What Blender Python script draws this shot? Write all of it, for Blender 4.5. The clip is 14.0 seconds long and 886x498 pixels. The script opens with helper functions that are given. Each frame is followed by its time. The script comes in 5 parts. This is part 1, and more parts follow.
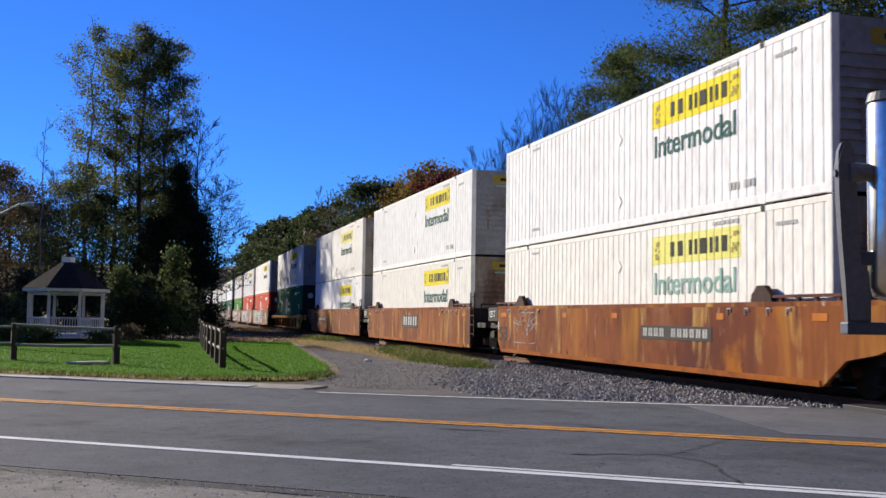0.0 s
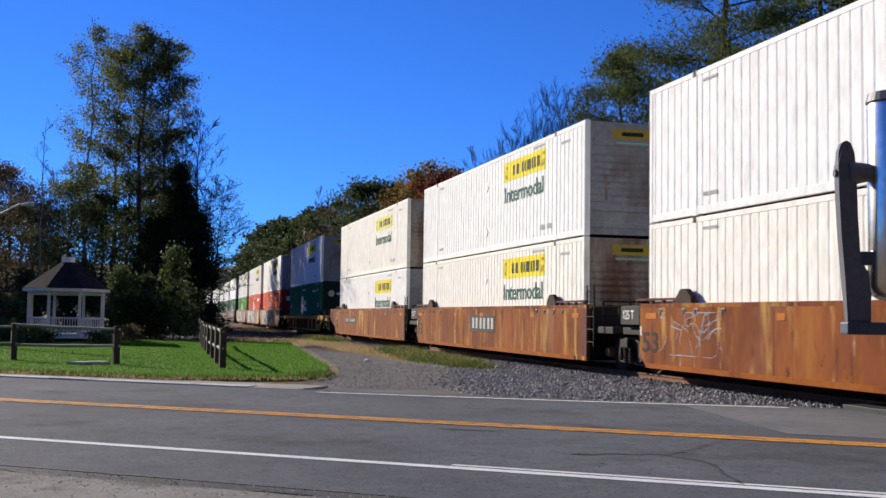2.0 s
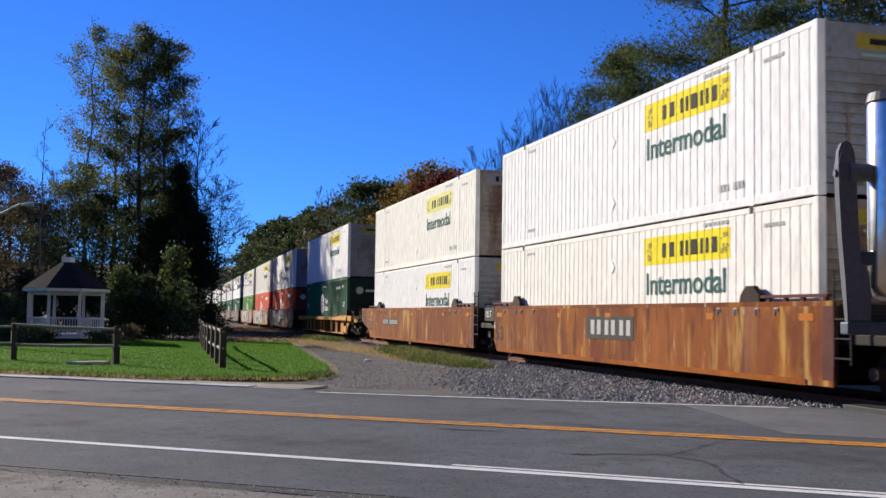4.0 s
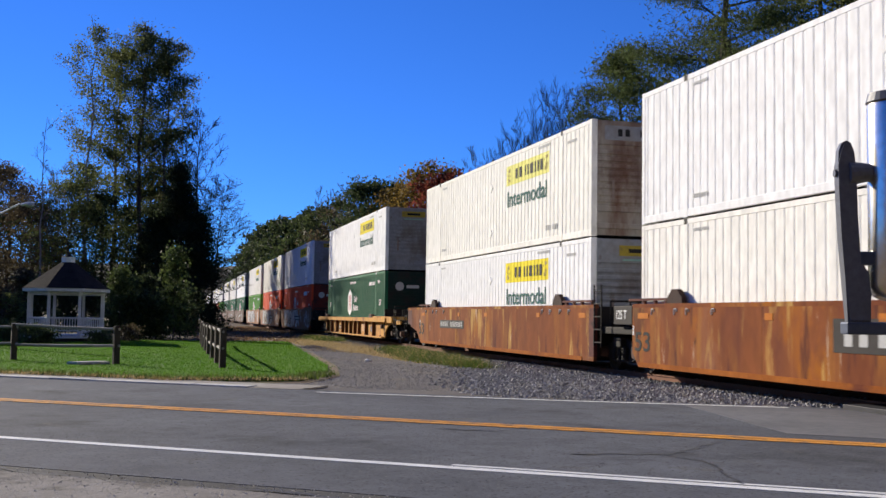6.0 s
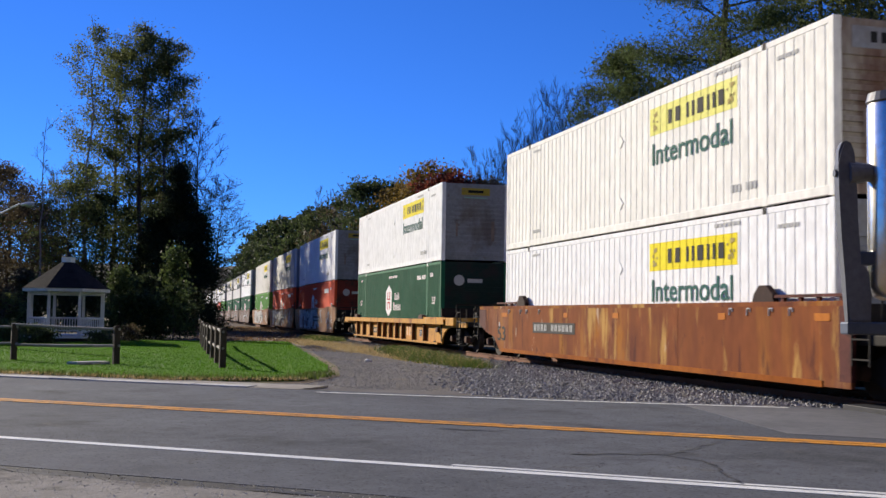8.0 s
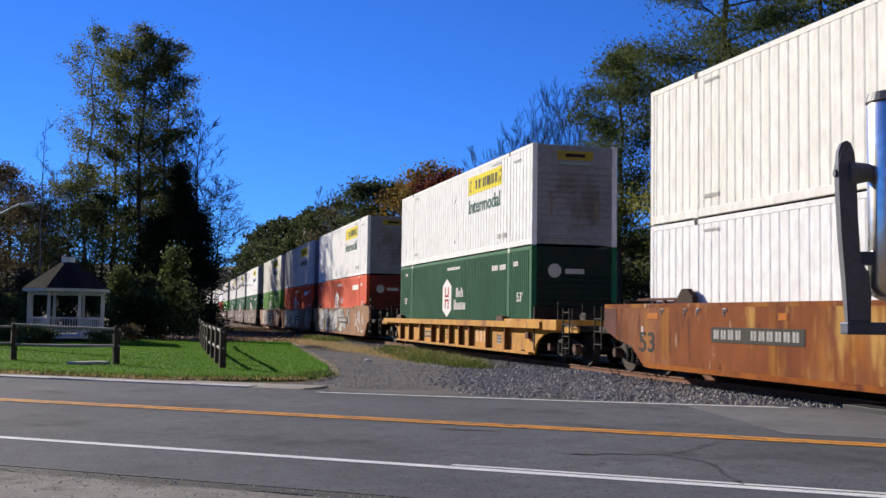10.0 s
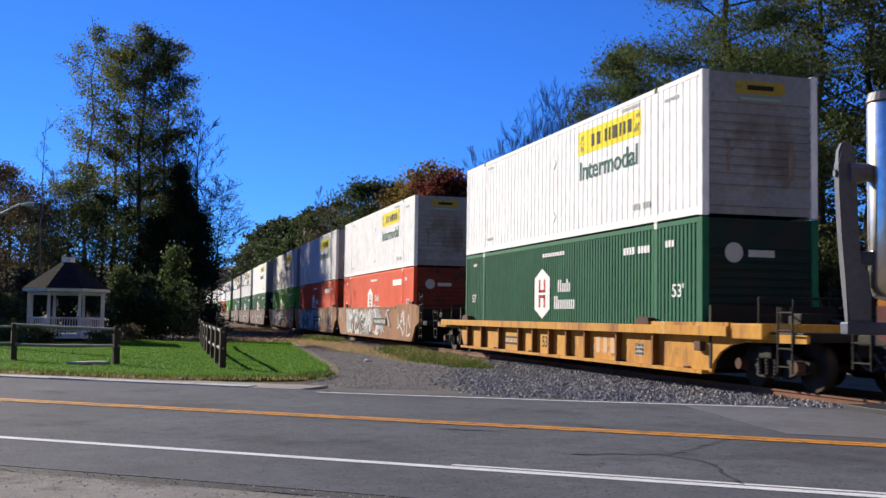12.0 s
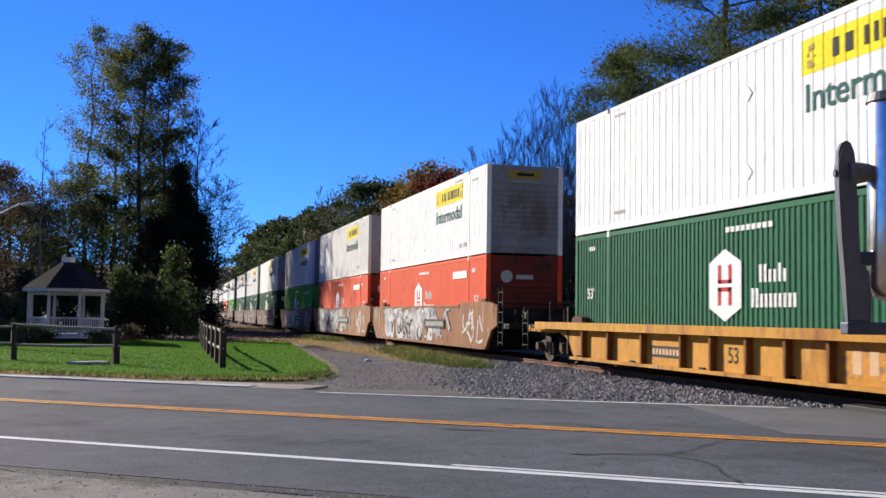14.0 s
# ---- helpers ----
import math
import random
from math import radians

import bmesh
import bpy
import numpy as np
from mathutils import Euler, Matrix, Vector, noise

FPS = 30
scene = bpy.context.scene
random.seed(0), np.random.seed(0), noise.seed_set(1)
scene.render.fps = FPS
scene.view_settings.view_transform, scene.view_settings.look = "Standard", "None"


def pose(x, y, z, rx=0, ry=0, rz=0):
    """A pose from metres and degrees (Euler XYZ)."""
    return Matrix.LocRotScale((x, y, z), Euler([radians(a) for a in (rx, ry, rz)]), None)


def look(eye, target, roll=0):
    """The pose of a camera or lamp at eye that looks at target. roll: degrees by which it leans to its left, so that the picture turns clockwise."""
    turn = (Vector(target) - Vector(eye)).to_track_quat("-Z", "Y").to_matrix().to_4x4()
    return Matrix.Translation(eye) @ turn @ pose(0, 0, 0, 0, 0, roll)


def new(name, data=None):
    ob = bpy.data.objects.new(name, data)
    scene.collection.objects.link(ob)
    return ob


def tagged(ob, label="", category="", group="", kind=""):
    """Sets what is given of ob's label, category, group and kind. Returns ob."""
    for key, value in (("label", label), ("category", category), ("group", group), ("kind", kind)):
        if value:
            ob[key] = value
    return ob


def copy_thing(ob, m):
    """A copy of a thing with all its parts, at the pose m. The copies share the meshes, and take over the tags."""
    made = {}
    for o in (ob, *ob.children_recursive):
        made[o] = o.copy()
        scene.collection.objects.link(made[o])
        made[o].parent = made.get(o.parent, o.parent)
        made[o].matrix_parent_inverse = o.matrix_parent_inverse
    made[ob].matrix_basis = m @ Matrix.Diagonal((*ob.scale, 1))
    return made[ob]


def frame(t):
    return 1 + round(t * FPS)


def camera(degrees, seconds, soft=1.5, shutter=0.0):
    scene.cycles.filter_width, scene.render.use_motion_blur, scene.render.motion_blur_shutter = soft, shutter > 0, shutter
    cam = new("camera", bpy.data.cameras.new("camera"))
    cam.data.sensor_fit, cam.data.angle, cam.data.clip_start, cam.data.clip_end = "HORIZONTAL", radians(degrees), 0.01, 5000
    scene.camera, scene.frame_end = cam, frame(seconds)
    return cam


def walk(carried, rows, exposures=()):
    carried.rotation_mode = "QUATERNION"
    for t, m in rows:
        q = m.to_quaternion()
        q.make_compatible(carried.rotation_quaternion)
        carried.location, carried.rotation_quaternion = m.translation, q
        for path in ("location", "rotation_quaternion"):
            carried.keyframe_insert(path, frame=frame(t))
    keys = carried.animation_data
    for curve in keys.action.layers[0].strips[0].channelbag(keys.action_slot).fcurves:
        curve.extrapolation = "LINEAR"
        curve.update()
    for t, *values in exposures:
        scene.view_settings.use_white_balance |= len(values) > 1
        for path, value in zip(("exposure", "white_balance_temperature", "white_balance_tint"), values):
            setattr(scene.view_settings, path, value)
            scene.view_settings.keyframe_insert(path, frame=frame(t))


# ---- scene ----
# The straight track runs along +y; the top of the rails is z = 0.
cam = camera(44.45, 14.0, soft=1.5, shutter=0.4)
EYE = Vector((0.0, 0.0, 1.2))
PITCH, TURN, ROLL = radians(3.566), radians(15.291), 0.858
VIEW = Vector((math.sin(TURN) * math.cos(PITCH), math.cos(TURN) * math.cos(PITCH), math.sin(PITCH)))
STAND = look(EYE, EYE + VIEW * 10, ROLL)
walk(cam, [(0.0, STAND), (14.0, STAND)], exposures=[(0.0, 0.59), (7.5, 0.55), (11.4, 0.55), (12.1, 0.71), (14.0, 0.75)])

# ---- world and sun ----
SUN_EL, SUN_AZ = radians(20.5), math.atan2(-1.2, 2.2)  # azimuth from +y towards +x
world = bpy.data.worlds.new("sky")
scene.world = world
world.use_nodes = True
wn, wl = world.node_tree.nodes, world.node_tree.links
sky = wn.new("ShaderNodeTexSky")
sky.sky_type = "NISHITA"
sky.sun_disc = False
sky.sun_elevation, sky.sun_rotation = SUN_EL, SUN_AZ
sky.altitude, sky.air_density, sky.dust_density, sky.ozone_density = 1500, 1.0, 0.0, 4.0
tint = wn.new("ShaderNodeMix")
tint.data_type, tint.blend_type = "RGBA", "MULTIPLY"
tint.inputs[0].default_value = 1.0
tint.inputs[7].default_value = (0.30, 0.70, 1.50, 1)
wl.new(sky.outputs[0], tint.inputs[6])
wl.new(tint.outputs[2], wn["Background"].inputs[0])
wn["Background"].inputs[1].default_value = 0.066
sun_data = bpy.data.lights.new("sun", "SUN")
sun_data.energy, sun_data.angle, sun_data.color = 5.0, radians(0.5), (1.0, 0.9, 0.74)
sun = new("sun", sun_data)
SUN_DIR = Vector((math.sin(SUN_AZ) * math.cos(SUN_EL), math.cos(SUN_AZ) * math.cos(SUN_EL), math.sin(SUN_EL)))
sun.matrix_world = look(SUN_DIR * 200, (0, 0, 0))


# ---- materials ----
def mat(name, c1, c2, scale=4.0, rough=0.7, metal=0.0, bump=0.15, bscale=60.0, stretch=(1, 1, 1), stain=None, island=0.0, spec=0.2, shift=True, streak=()):
    """Two tones mixed by noise at two scales, optional stains and vertical runs (colour, scale, threshold, softness), fine relief."""
    m = bpy.data.materials.new(name)
    m.use_nodes = True
    n, l = m.node_tree.nodes, m.node_tree.links
    b = n["Principled BSDF"]
    tc = n.new("ShaderNodeTexCoord")
    info = n.new("ShaderNodeObjectInfo")
    add = n.new("ShaderNodeVectorMath")
    add.operation = "MULTIPLY_ADD"
    l.new(info.outputs["Random"], add.inputs[0])
    add.inputs[1].default_value = (37, 53, 19) if shift else (0, 0, 0)
    l.new(tc.outputs["Object"], add.inputs[2])
    mp = n.new("ShaderNodeMapping")
    mp.inputs["Scale"].default_value = stretch
    l.new(add.outputs[0], mp.inputs[0])

    def noise_at(s, detail=6, rug=0.6):
        t = n.new("ShaderNodeTexNoise")
        t.inputs["Scale"].default_value, t.inputs["Detail"].default_value, t.inputs["Roughness"].default_value = s, detail, rug
        l.new(mp.outputs[0], t.inputs[0])
        return t

    def ramp(src, lo, hi, most=1.0):
        r = n.new("ShaderNodeMapRange")
        r.inputs[1].default_value, r.inputs[2].default_value, r.inputs[4].default_value = lo, hi, most
        l.new(src, r.inputs[0])
        return r.outputs[0]

    def mixed(fac, a, bb, blend="MIX"):
        x = n.new("ShaderNodeMix")
        x.data_type, x.blend_type = "RGBA", blend
        for key, v in ((0, fac), (6, a), (7, bb)):
            if isinstance(v, (int, float)):
                x.inputs[key].default_value = v
            elif isinstance(v, tuple):
                x.inputs[key].default_value = (*v, 1)
            else:
                l.new(v, x.inputs[key])
        return x.outputs[2]

    big = noise_at(scale)
    col = mixed(ramp(big.outputs[0], 0.32, 0.68), c1, c2)
    fine = noise_at(scale * 11, 4)
    grey = mixed(ramp(fine.outputs[0], 0.3, 0.7), (0.72, 0.72, 0.72), (1.18, 1.18, 1.18))
    col = mixed(0.6, col, grey, "MULTIPLY")
    if stain:
        for sc, ss, th, so in (stain if isinstance(stain, list) else [stain]):
            st = noise_at(ss, 8, 0.65)
            col = mixed(ramp(st.outputs[0], th, th + so), col, sc)
    if streak:
        tall = n.new("ShaderNodeMapping")
        tall.inputs["Scale"].default_value = (0.4, 1, 0.15)
        l.new(add.outputs[0], tall.inputs[0])
        for sc, ss, th, so in streak:
            st = n.new("ShaderNodeTexNoise")
            st.inputs["Scale"].default_value, st.inputs["Detail"].default_value, st.inputs["Roughness"].default_value = ss, 5, 0.62
            st.inputs["Distortion"].default_value = 0.2
            l.new(tall.outputs[0], st.inputs[0])
            wide = noise_at(ss * 0.16, 3)
            both = n.new("ShaderNodeMath")
            both.operation = "MULTIPLY_ADD"
            l.new(wide.outputs[0], both.inputs[0])
            both.inputs[1].default_value = 0.55
            l.new(st.outputs[0], both.inputs[2])
            col = mixed(ramp(both.outputs[0], th + 0.275, th + 0.275 + so, 0.75), col, sc)
    if island:
        geo = n.new("ShaderNodeNewGeometry")
        col = mixed(1.0, col, mixed(geo.outputs["Random Per Island"], (1 - island,) * 3, (1 + island,) * 3), "MULTIPLY")
    l.new(col, b.inputs["Base Color"])
    b.inputs["Roughness"].default_value, b.inputs["Metallic"].default_value = rough, metal
    b.inputs["Specular IOR Level"].default_value = spec
    if bump:
        bt = noise_at(bscale, 5)
        bp = n.new("ShaderNodeBump")
        bp.inputs["Strength"].default_value, bp.inputs["Distance"].default_value = bump, 0.02
        l.new(bt.outputs[0], bp.inputs["Height"])
        l.new(bp.outputs[0], b.inputs["Normal"])
    return m


def leaf_mat(name, c1, c2, island=0.45):
    m = mat(name, c1, c2, 0.35, 0.55, bump=0, island=island, spec=0.15)
    n, l = m.node_tree.nodes, m.node_tree.links
    b = n["Principled BSDF"]
    tr = n.new("ShaderNodeBsdfTranslucent")
    l.new(b.inputs["Base Color"].links[0].from_socket, tr.inputs[0])
    mx = n.new("ShaderNodeMixShader")
    mx.inputs[0].default_value = 0.5
    l.new(b.outputs[0], mx.inputs[1])
    l.new(tr.outputs[0], mx.inputs[2])
    l.new(mx.outputs[0], n["Material Output"].inputs[0])
    return m


M = {
    "asphalt": mat("asphalt", (0.084, 0.089, 0.103), (0.13, 0.137, 0.155), 0.35, 0.95, spec=0.08, bump=0.5, bscale=35, stretch=(1, 1, 1), stain=[((0.045, 0.046, 0.05), 0.5, 0.55, 0.16), ((0.11, 0.105, 0.1), 1.4, 0.6, 0.1), ((0.03, 0.03, 0.032), 5, 0.66, 0.04), ((0.045, 0.045, 0.048), 26, 0.56, 0.06), ((0.17, 0.168, 0.165), 34, 0.6, 0.06)]),
    "asphalt_pale": mat("asphalt_pale", (0.112, 0.114, 0.122), (0.15, 0.152, 0.162), 0.6, 0.85, bump=0.3, bscale=45),
    "tar": mat("tar", (0.03, 0.03, 0.033), (0.045, 0.045, 0.048), 4, 0.6, bump=0.1),
    "line_white": mat("line_white", (0.62, 0.62, 0.6), (0.75, 0.75, 0.73), 3, 0.7, bump=0.2, stain=((0.25, 0.25, 0.25), 6, 0.62, 0.12)),
    "line_orange": mat("line_orange", (0.56, 0.22, 0.02), (0.66, 0.29, 0.03), 3, 0.7, bump=0.2, stain=((0.2, 0.12, 0.06), 5, 0.48, 0.15)),
    "sand": mat("sand", (0.26, 0.235, 0.2), (0.36, 0.33, 0.285), 0.8, 0.95, spec=0.1, bump=0.6, bscale=22, stain=[((0.15, 0.13, 0.105), 1.1, 0.54, 0.12), ((0.1, 0.11, 0.05), 2.2, 0.62, 0.1)]),
    "concrete": mat("concrete", (0.19, 0.176, 0.16), (0.27, 0.252, 0.23), 1.2, 0.95, spec=0.1, bump=0.6, bscale=30, stain=[((0.12, 0.11, 0.1), 1.6, 0.54, 0.1), ((0.06, 0.055, 0.05), 4, 0.64, 0.06)]),
    "gravel": mat("gravel", (0.105, 0.095, 0.088), (0.165, 0.15, 0.139), 0.8, 0.95, spec=0.1, bump=0.9, bscale=18, stain=((0.2, 0.16, 0.11), 0.6, 0.56, 0.15)),
    "kerb_stone": mat("kerb_stone", (0.4, 0.38, 0.35), (0.54, 0.52, 0.48), 0.9, 0.9, bump=0.5, bscale=20, stain=((0.2, 0.18, 0.15), 1.4, 0.54, 0.12)),
    "stone": mat("stone", (0.185, 0.177, 0.17), (0.33, 0.318, 0.304), 5, 0.9, bump=0.3, bscale=50, island=0.5),
    "soil": mat("soil", (0.13, 0.09, 0.055), (0.2, 0.145, 0.09), 0.7, 0.95, bump=0.8, bscale=14, stain=((0.1, 0.12, 0.035), 0.4, 0.52, 0.12)),
    "grass": mat("grass", (0.055, 0.142, 0.006), (0.08, 0.175, 0.01), 0.35, 0.95, spec=0.05, bump=0.9, bscale=25, stain=((0.15, 0.17, 0.04), 0.8, 0.62, 0.15)),
    "blade": leaf_mat("blade", (0.054, 0.15, 0.005), (0.078, 0.18, 0.008), 0.2),
    "weed": leaf_mat("weed", (0.055, 0.09, 0.018), (0.095, 0.118, 0.028), 0.4),
    "straw": leaf_mat("straw", (0.3, 0.23, 0.11), (0.4, 0.3, 0.15), 0.3),
    "white": mat("white", (0.82, 0.82, 0.81), (0.86, 0.86, 0.85), 0.6, 0.8, bump=0.03, stain=[((0.68, 0.675, 0.66), 1.1, 0.72, 0.2)], stretch=(1, 1, 0.35)),
    "weathered": mat("weathered", (0.6, 0.59, 0.56), (0.7, 0.69, 0.66), 0.5, 0.8, bump=0.03, stain=[((0.45, 0.43, 0.39), 0.8, 0.58, 0.2)], stretch=(1, 1, 0.35), streak=[((0.34, 0.31, 0.28), 2.0, 0.66, 0.14)]),
    "cream": mat("cream", (0.83, 0.81, 0.735), (0.86, 0.84, 0.775), 0.6, 0.8, bump=0.03, stain=[((0.64, 0.57, 0.43), 1.2, 0.69, 0.2)], stretch=(1, 1, 0.35)),
    # leading-end tones: grime, plus the end's shade put into the colour
    "dirty_white_shaded": mat("dirty_white_shaded", (0.19, 0.205, 0.235), (0.27, 0.285, 0.315), 0.9, 0.6, shift=False, bump=0.05, stain=[((0.2, 0.185, 0.18), 0.8, 0.5, 0.2), ((0.13, 0.09, 0.075), 2.2, 0.6, 0.12)], streak=[((0.12, 0.1, 0.095), 2.5, 0.62, 0.12)]),
    "rust_grimed_shaded": mat("rust_grimed_shaded", (0.26, 0.235, 0.2), (0.34, 0.31, 0.265), 0.8, 0.7, shift=False, bump=0.05, stain=[((0.14, 0.075, 0.05), 0.9, 0.43, 0.17)], stretch=(1, 1, 0.3), streak=[((0.1, 0.05, 0.035), 2.5, 0.58, 0.12)]),
    "green": mat("green", (0.016, 0.125, 0.06), (0.022, 0.15, 0.075), 0.8, 0.8, bump=0.03, stain=((0.05, 0.14, 0.09), 1.5, 0.66, 0.2), stretch=(1, 1, 0.35)),
    "lime": mat("lime", (0.1, 0.32, 0.05), (0.13, 0.38, 0.06), 0.8, 0.8, bump=0.03, stretch=(1, 1, 0.35)),
    "red": mat("red", (0.74, 0.075, 0.022), (0.8, 0.095, 0.03), 0.8, 0.8, bump=0.03, stain=((0.55, 0.18, 0.1), 1.5, 0.66, 0.2), stretch=(1, 1, 0.35)),
    "sign_yellow": mat("sign_yellow", (0.84, 0.67, 0.0), (0.88, 0.73, 0.01), 0.9, 0.8, bump=0),
    "sign_faded": mat("sign_faded", (0.78, 0.74, 0.16), (0.82, 0.78, 0.25), 0.9, 0.8, bump=0),
    "ink": mat("ink", (0.012, 0.012, 0.012), (0.022, 0.022, 0.022), 3, 0.8, bump=0),
    "teal_ink": mat("teal_ink", (0.01, 0.09, 0.075), (0.015, 0.11, 0.09), 3, 0.8, bump=0),
    "teal_faded": mat("teal_faded", (0.2, 0.38, 0.32), (0.28, 0.45, 0.38), 3, 0.8, bump=0),
    # the end board's yellow, dulled in colour for the shade there
    "sign_shaded": mat("sign_shaded", (0.3, 0.23, 0.03), (0.4, 0.31, 0.05), 2.5, 0.8, bump=0, stain=[((0.2, 0.16, 0.07), 4, 0.55, 0.1)]),
    # green and red paint darkened for the ends' shade, with some grime
    "green_grimed_shaded": mat("green_grimed_shaded", (0.005, 0.018, 0.015), (0.009, 0.028, 0.022), 0.9, 0.7, shift=False, bump=0.05, stain=[((0.02, 0.02, 0.018), 1.4, 0.5, 0.15)]),
    "red_grimed_shaded": mat("red_grimed_shaded", (0.13, 0.02, 0.013), (0.2, 0.032, 0.02), 0.9, 0.7, shift=False, bump=0.05, stain=[((0.06, 0.025, 0.018), 1.4, 0.52, 0.15)]),
    "white_ink": mat("white_ink", (0.75, 0.76, 0.74), (0.82, 0.82, 0.8), 3, 0.8, bump=0),
    "pale_ink": mat("pale_ink", (0.45, 0.45, 0.43), (0.5, 0.5, 0.48), 3, 0.8, bump=0),
    "red_ink": mat("red_ink", (0.42, 0.02, 0.03), (0.5, 0.03, 0.04), 3, 0.8, bump=0),
    "rust": mat("rust", (0.125, 0.034, 0.018), (0.3, 0.098, 0.028), 0.3, 0.85, spec=0.08, bump=0.2, bscale=30, stretch=(1, 1, 0.5), stain=[((0.1, 0.03, 0.024), 0.22, 0.52, 0.16), ((0.27, 0.12, 0.065), 0.5, 0.56, 0.14), ((0.33, 0.11, 0.014), 0.8, 0.57, 0.1), ((0.055, 0.02, 0.016), 2.4, 0.64, 0.06)], streak=[((0.09, 0.028, 0.024), 1.1, 0.6, 0.2), ((0.42, 0.185, 0.03), 1.5, 0.55, 0.22), ((0.52, 0.31, 0.09), 2.4, 0.58, 0.1), ((0.08, 0.026, 0.02), 3.6, 0.61, 0.08), ((0.56, 0.43, 0.3), 6.0, 0.68, 0.06)]),
    "rust_orange": mat("rust_orange", (0.25, 0.07, 0.012), (0.36, 0.115, 0.018), 0.6, 0.85, spec=0.08, bump=0.2, bscale=30, stain=[((0.13, 0.035, 0.018), 0.7, 0.55, 0.12)]),
    "rust_maroon": mat("rust_maroon", (0.075, 0.022, 0.018), (0.13, 0.04, 0.03), 1.2, 0.85, bump=0.2, stain=[((0.04, 0.015, 0.013), 1.8, 0.55, 0.1)]),
    "guide_brown": mat("guide_brown", (0.03, 0.016, 0.013), (0.055, 0.027, 0.021), 2, 0.85, bump=0.2),
    "rust_graffiti": mat("rust_graffiti", (0.19, 0.07, 0.028), (0.3, 0.13, 0.05), 0.7, 0.8, bump=0.2, bscale=30, stretch=(1, 1, 0.5), stain=[((0.33, 0.22, 0.14), 0.9, 0.56, 0.1), ((0.09, 0.038, 0.025), 2.2, 0.58, 0.06)], streak=[((0.36, 0.17, 0.05), 1.8, 0.58, 0.12), ((0.42, 0.36, 0.3), 3.5, 0.64, 0.08)]),
    "spray_white": mat("spray_white", (0.5, 0.49, 0.48), (0.62, 0.61, 0.6), 2, 0.8, bump=0, stain=((0.3, 0.22, 0.18), 2.5, 0.58, 0.1)),
    "spray_grey": mat("spray_grey", (0.3, 0.3, 0.31), (0.4, 0.4, 0.42), 2, 0.8, bump=0, stain=((0.22, 0.14, 0.1), 2.5, 0.56, 0.1)),
    "asphalt_worn": mat("asphalt_worn", (0.04, 0.039, 0.04), (0.072, 0.07, 0.068), 0.5, 0.9, bump=0.7, bscale=30, stain=[((0.1, 0.092, 0.08), 1.8, 0.58, 0.1), ((0.025, 0.025, 0.026), 4, 0.63, 0.05)]),
    "rust_dark": mat("rust_dark", (0.07, 0.036, 0.026), (0.13, 0.07, 0.048), 0.8, 0.85, bump=0.2, stretch=(1, 1, 0.4), stain=((0.2, 0.16, 0.13), 1.6, 0.64, 0.06)),
    "faded_mark": mat("faded_mark", (0.6, 0.38, 0.2), (0.66, 0.44, 0.26), 3, 0.8, bump=0),
    # brown for the yellow car's ribs, standing in for their shaded sides
    "rib_shaded": mat("rib_shaded", (0.14, 0.055, 0.018), (0.26, 0.11, 0.028), 2, 0.85, bump=0.1),
    "yellow_steel": mat("yellow_steel", (0.47, 0.215, 0.03), (0.6, 0.3, 0.045), 0.7, 0.8, bump=0.1, stretch=(1, 1, 0.5), stain=[((0.3, 0.115, 0.03), 0.8, 0.52, 0.14), ((0.56, 0.38, 0.17), 1.8, 0.6, 0.08), ((0.13, 0.055, 0.025), 3.6, 0.62, 0.06)], streak=[((0.2, 0.075, 0.025), 2.8, 0.6, 0.1), ((0.6, 0.42, 0.2), 4.5, 0.68, 0.08)]),
    "iron": mat("iron", (0.012, 0.011, 0.01), (0.024, 0.019, 0.016), 2, 0.75, bump=0.2, stain=((0.075, 0.045, 0.03), 3, 0.63, 0.1)),
    "wheel": mat("wheel", (0.024, 0.018, 0.015), (0.045, 0.033, 0.026), 3, 0.75, 0.0, bump=0.1),
    "rail_side": mat("rail_side", (0.16, 0.075, 0.045), (0.23, 0.11, 0.07), 1.5, 0.85, bump=0.15),
    "rail_top": mat("rail_top", (0.5, 0.49, 0.47), (0.6, 0.58, 0.56), 2, 0.25, 0.9, bump=0.03),
    "tie": mat("tie", (0.06, 0.045, 0.035), (0.1, 0.08, 0.06), 2, 0.9, bump=0.5, bscale=12, stretch=(0.3, 1, 1)),
    "orange_mark": mat("orange_mark", (0.42, 0.12, 0.005), (0.5, 0.16, 0.01), 3, 0.8, bump=0),
    "plate_dark": mat("plate_dark", (0.035, 0.03, 0.028), (0.05, 0.045, 0.04), 3, 0.8, bump=0),
    "post_wood": mat("post_wood", (0.045, 0.035, 0.028), (0.08, 0.064, 0.05), 2, 0.9, bump=0.5, bscale=18, stretch=(2, 2, 0.3)),
    "rail_wood": mat("rail_wood", (0.22, 0.2, 0.172), (0.33, 0.305, 0.265), 2, 0.9, bump=0.5, bscale=18, stretch=(0.3, 0.3, 2)),
    "white_wood": mat("white_wood", (0.62, 0.62, 0.61), (0.72, 0.72, 0.71), 2, 0.7, bump=0.1),
    "shingle": mat("shingle", (0.02, 0.016, 0.015), (0.034, 0.027, 0.026), 2, 0.95, spec=0.1, bump=0.5, bscale=20),
    "bark": mat("bark", (0.05, 0.042, 0.035), (0.1, 0.085, 0.07), 1.5, 0.95, bump=0.7, bscale=10, stretch=(1, 1, 0.25)),
    "bark_grey": mat("bark_grey", (0.13, 0.12, 0.115), (0.22, 0.21, 0.2), 1.5, 0.95, bump=0.5, bscale=10, stretch=(1, 1, 0.3)),
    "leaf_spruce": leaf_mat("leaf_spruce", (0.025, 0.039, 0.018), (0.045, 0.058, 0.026)),
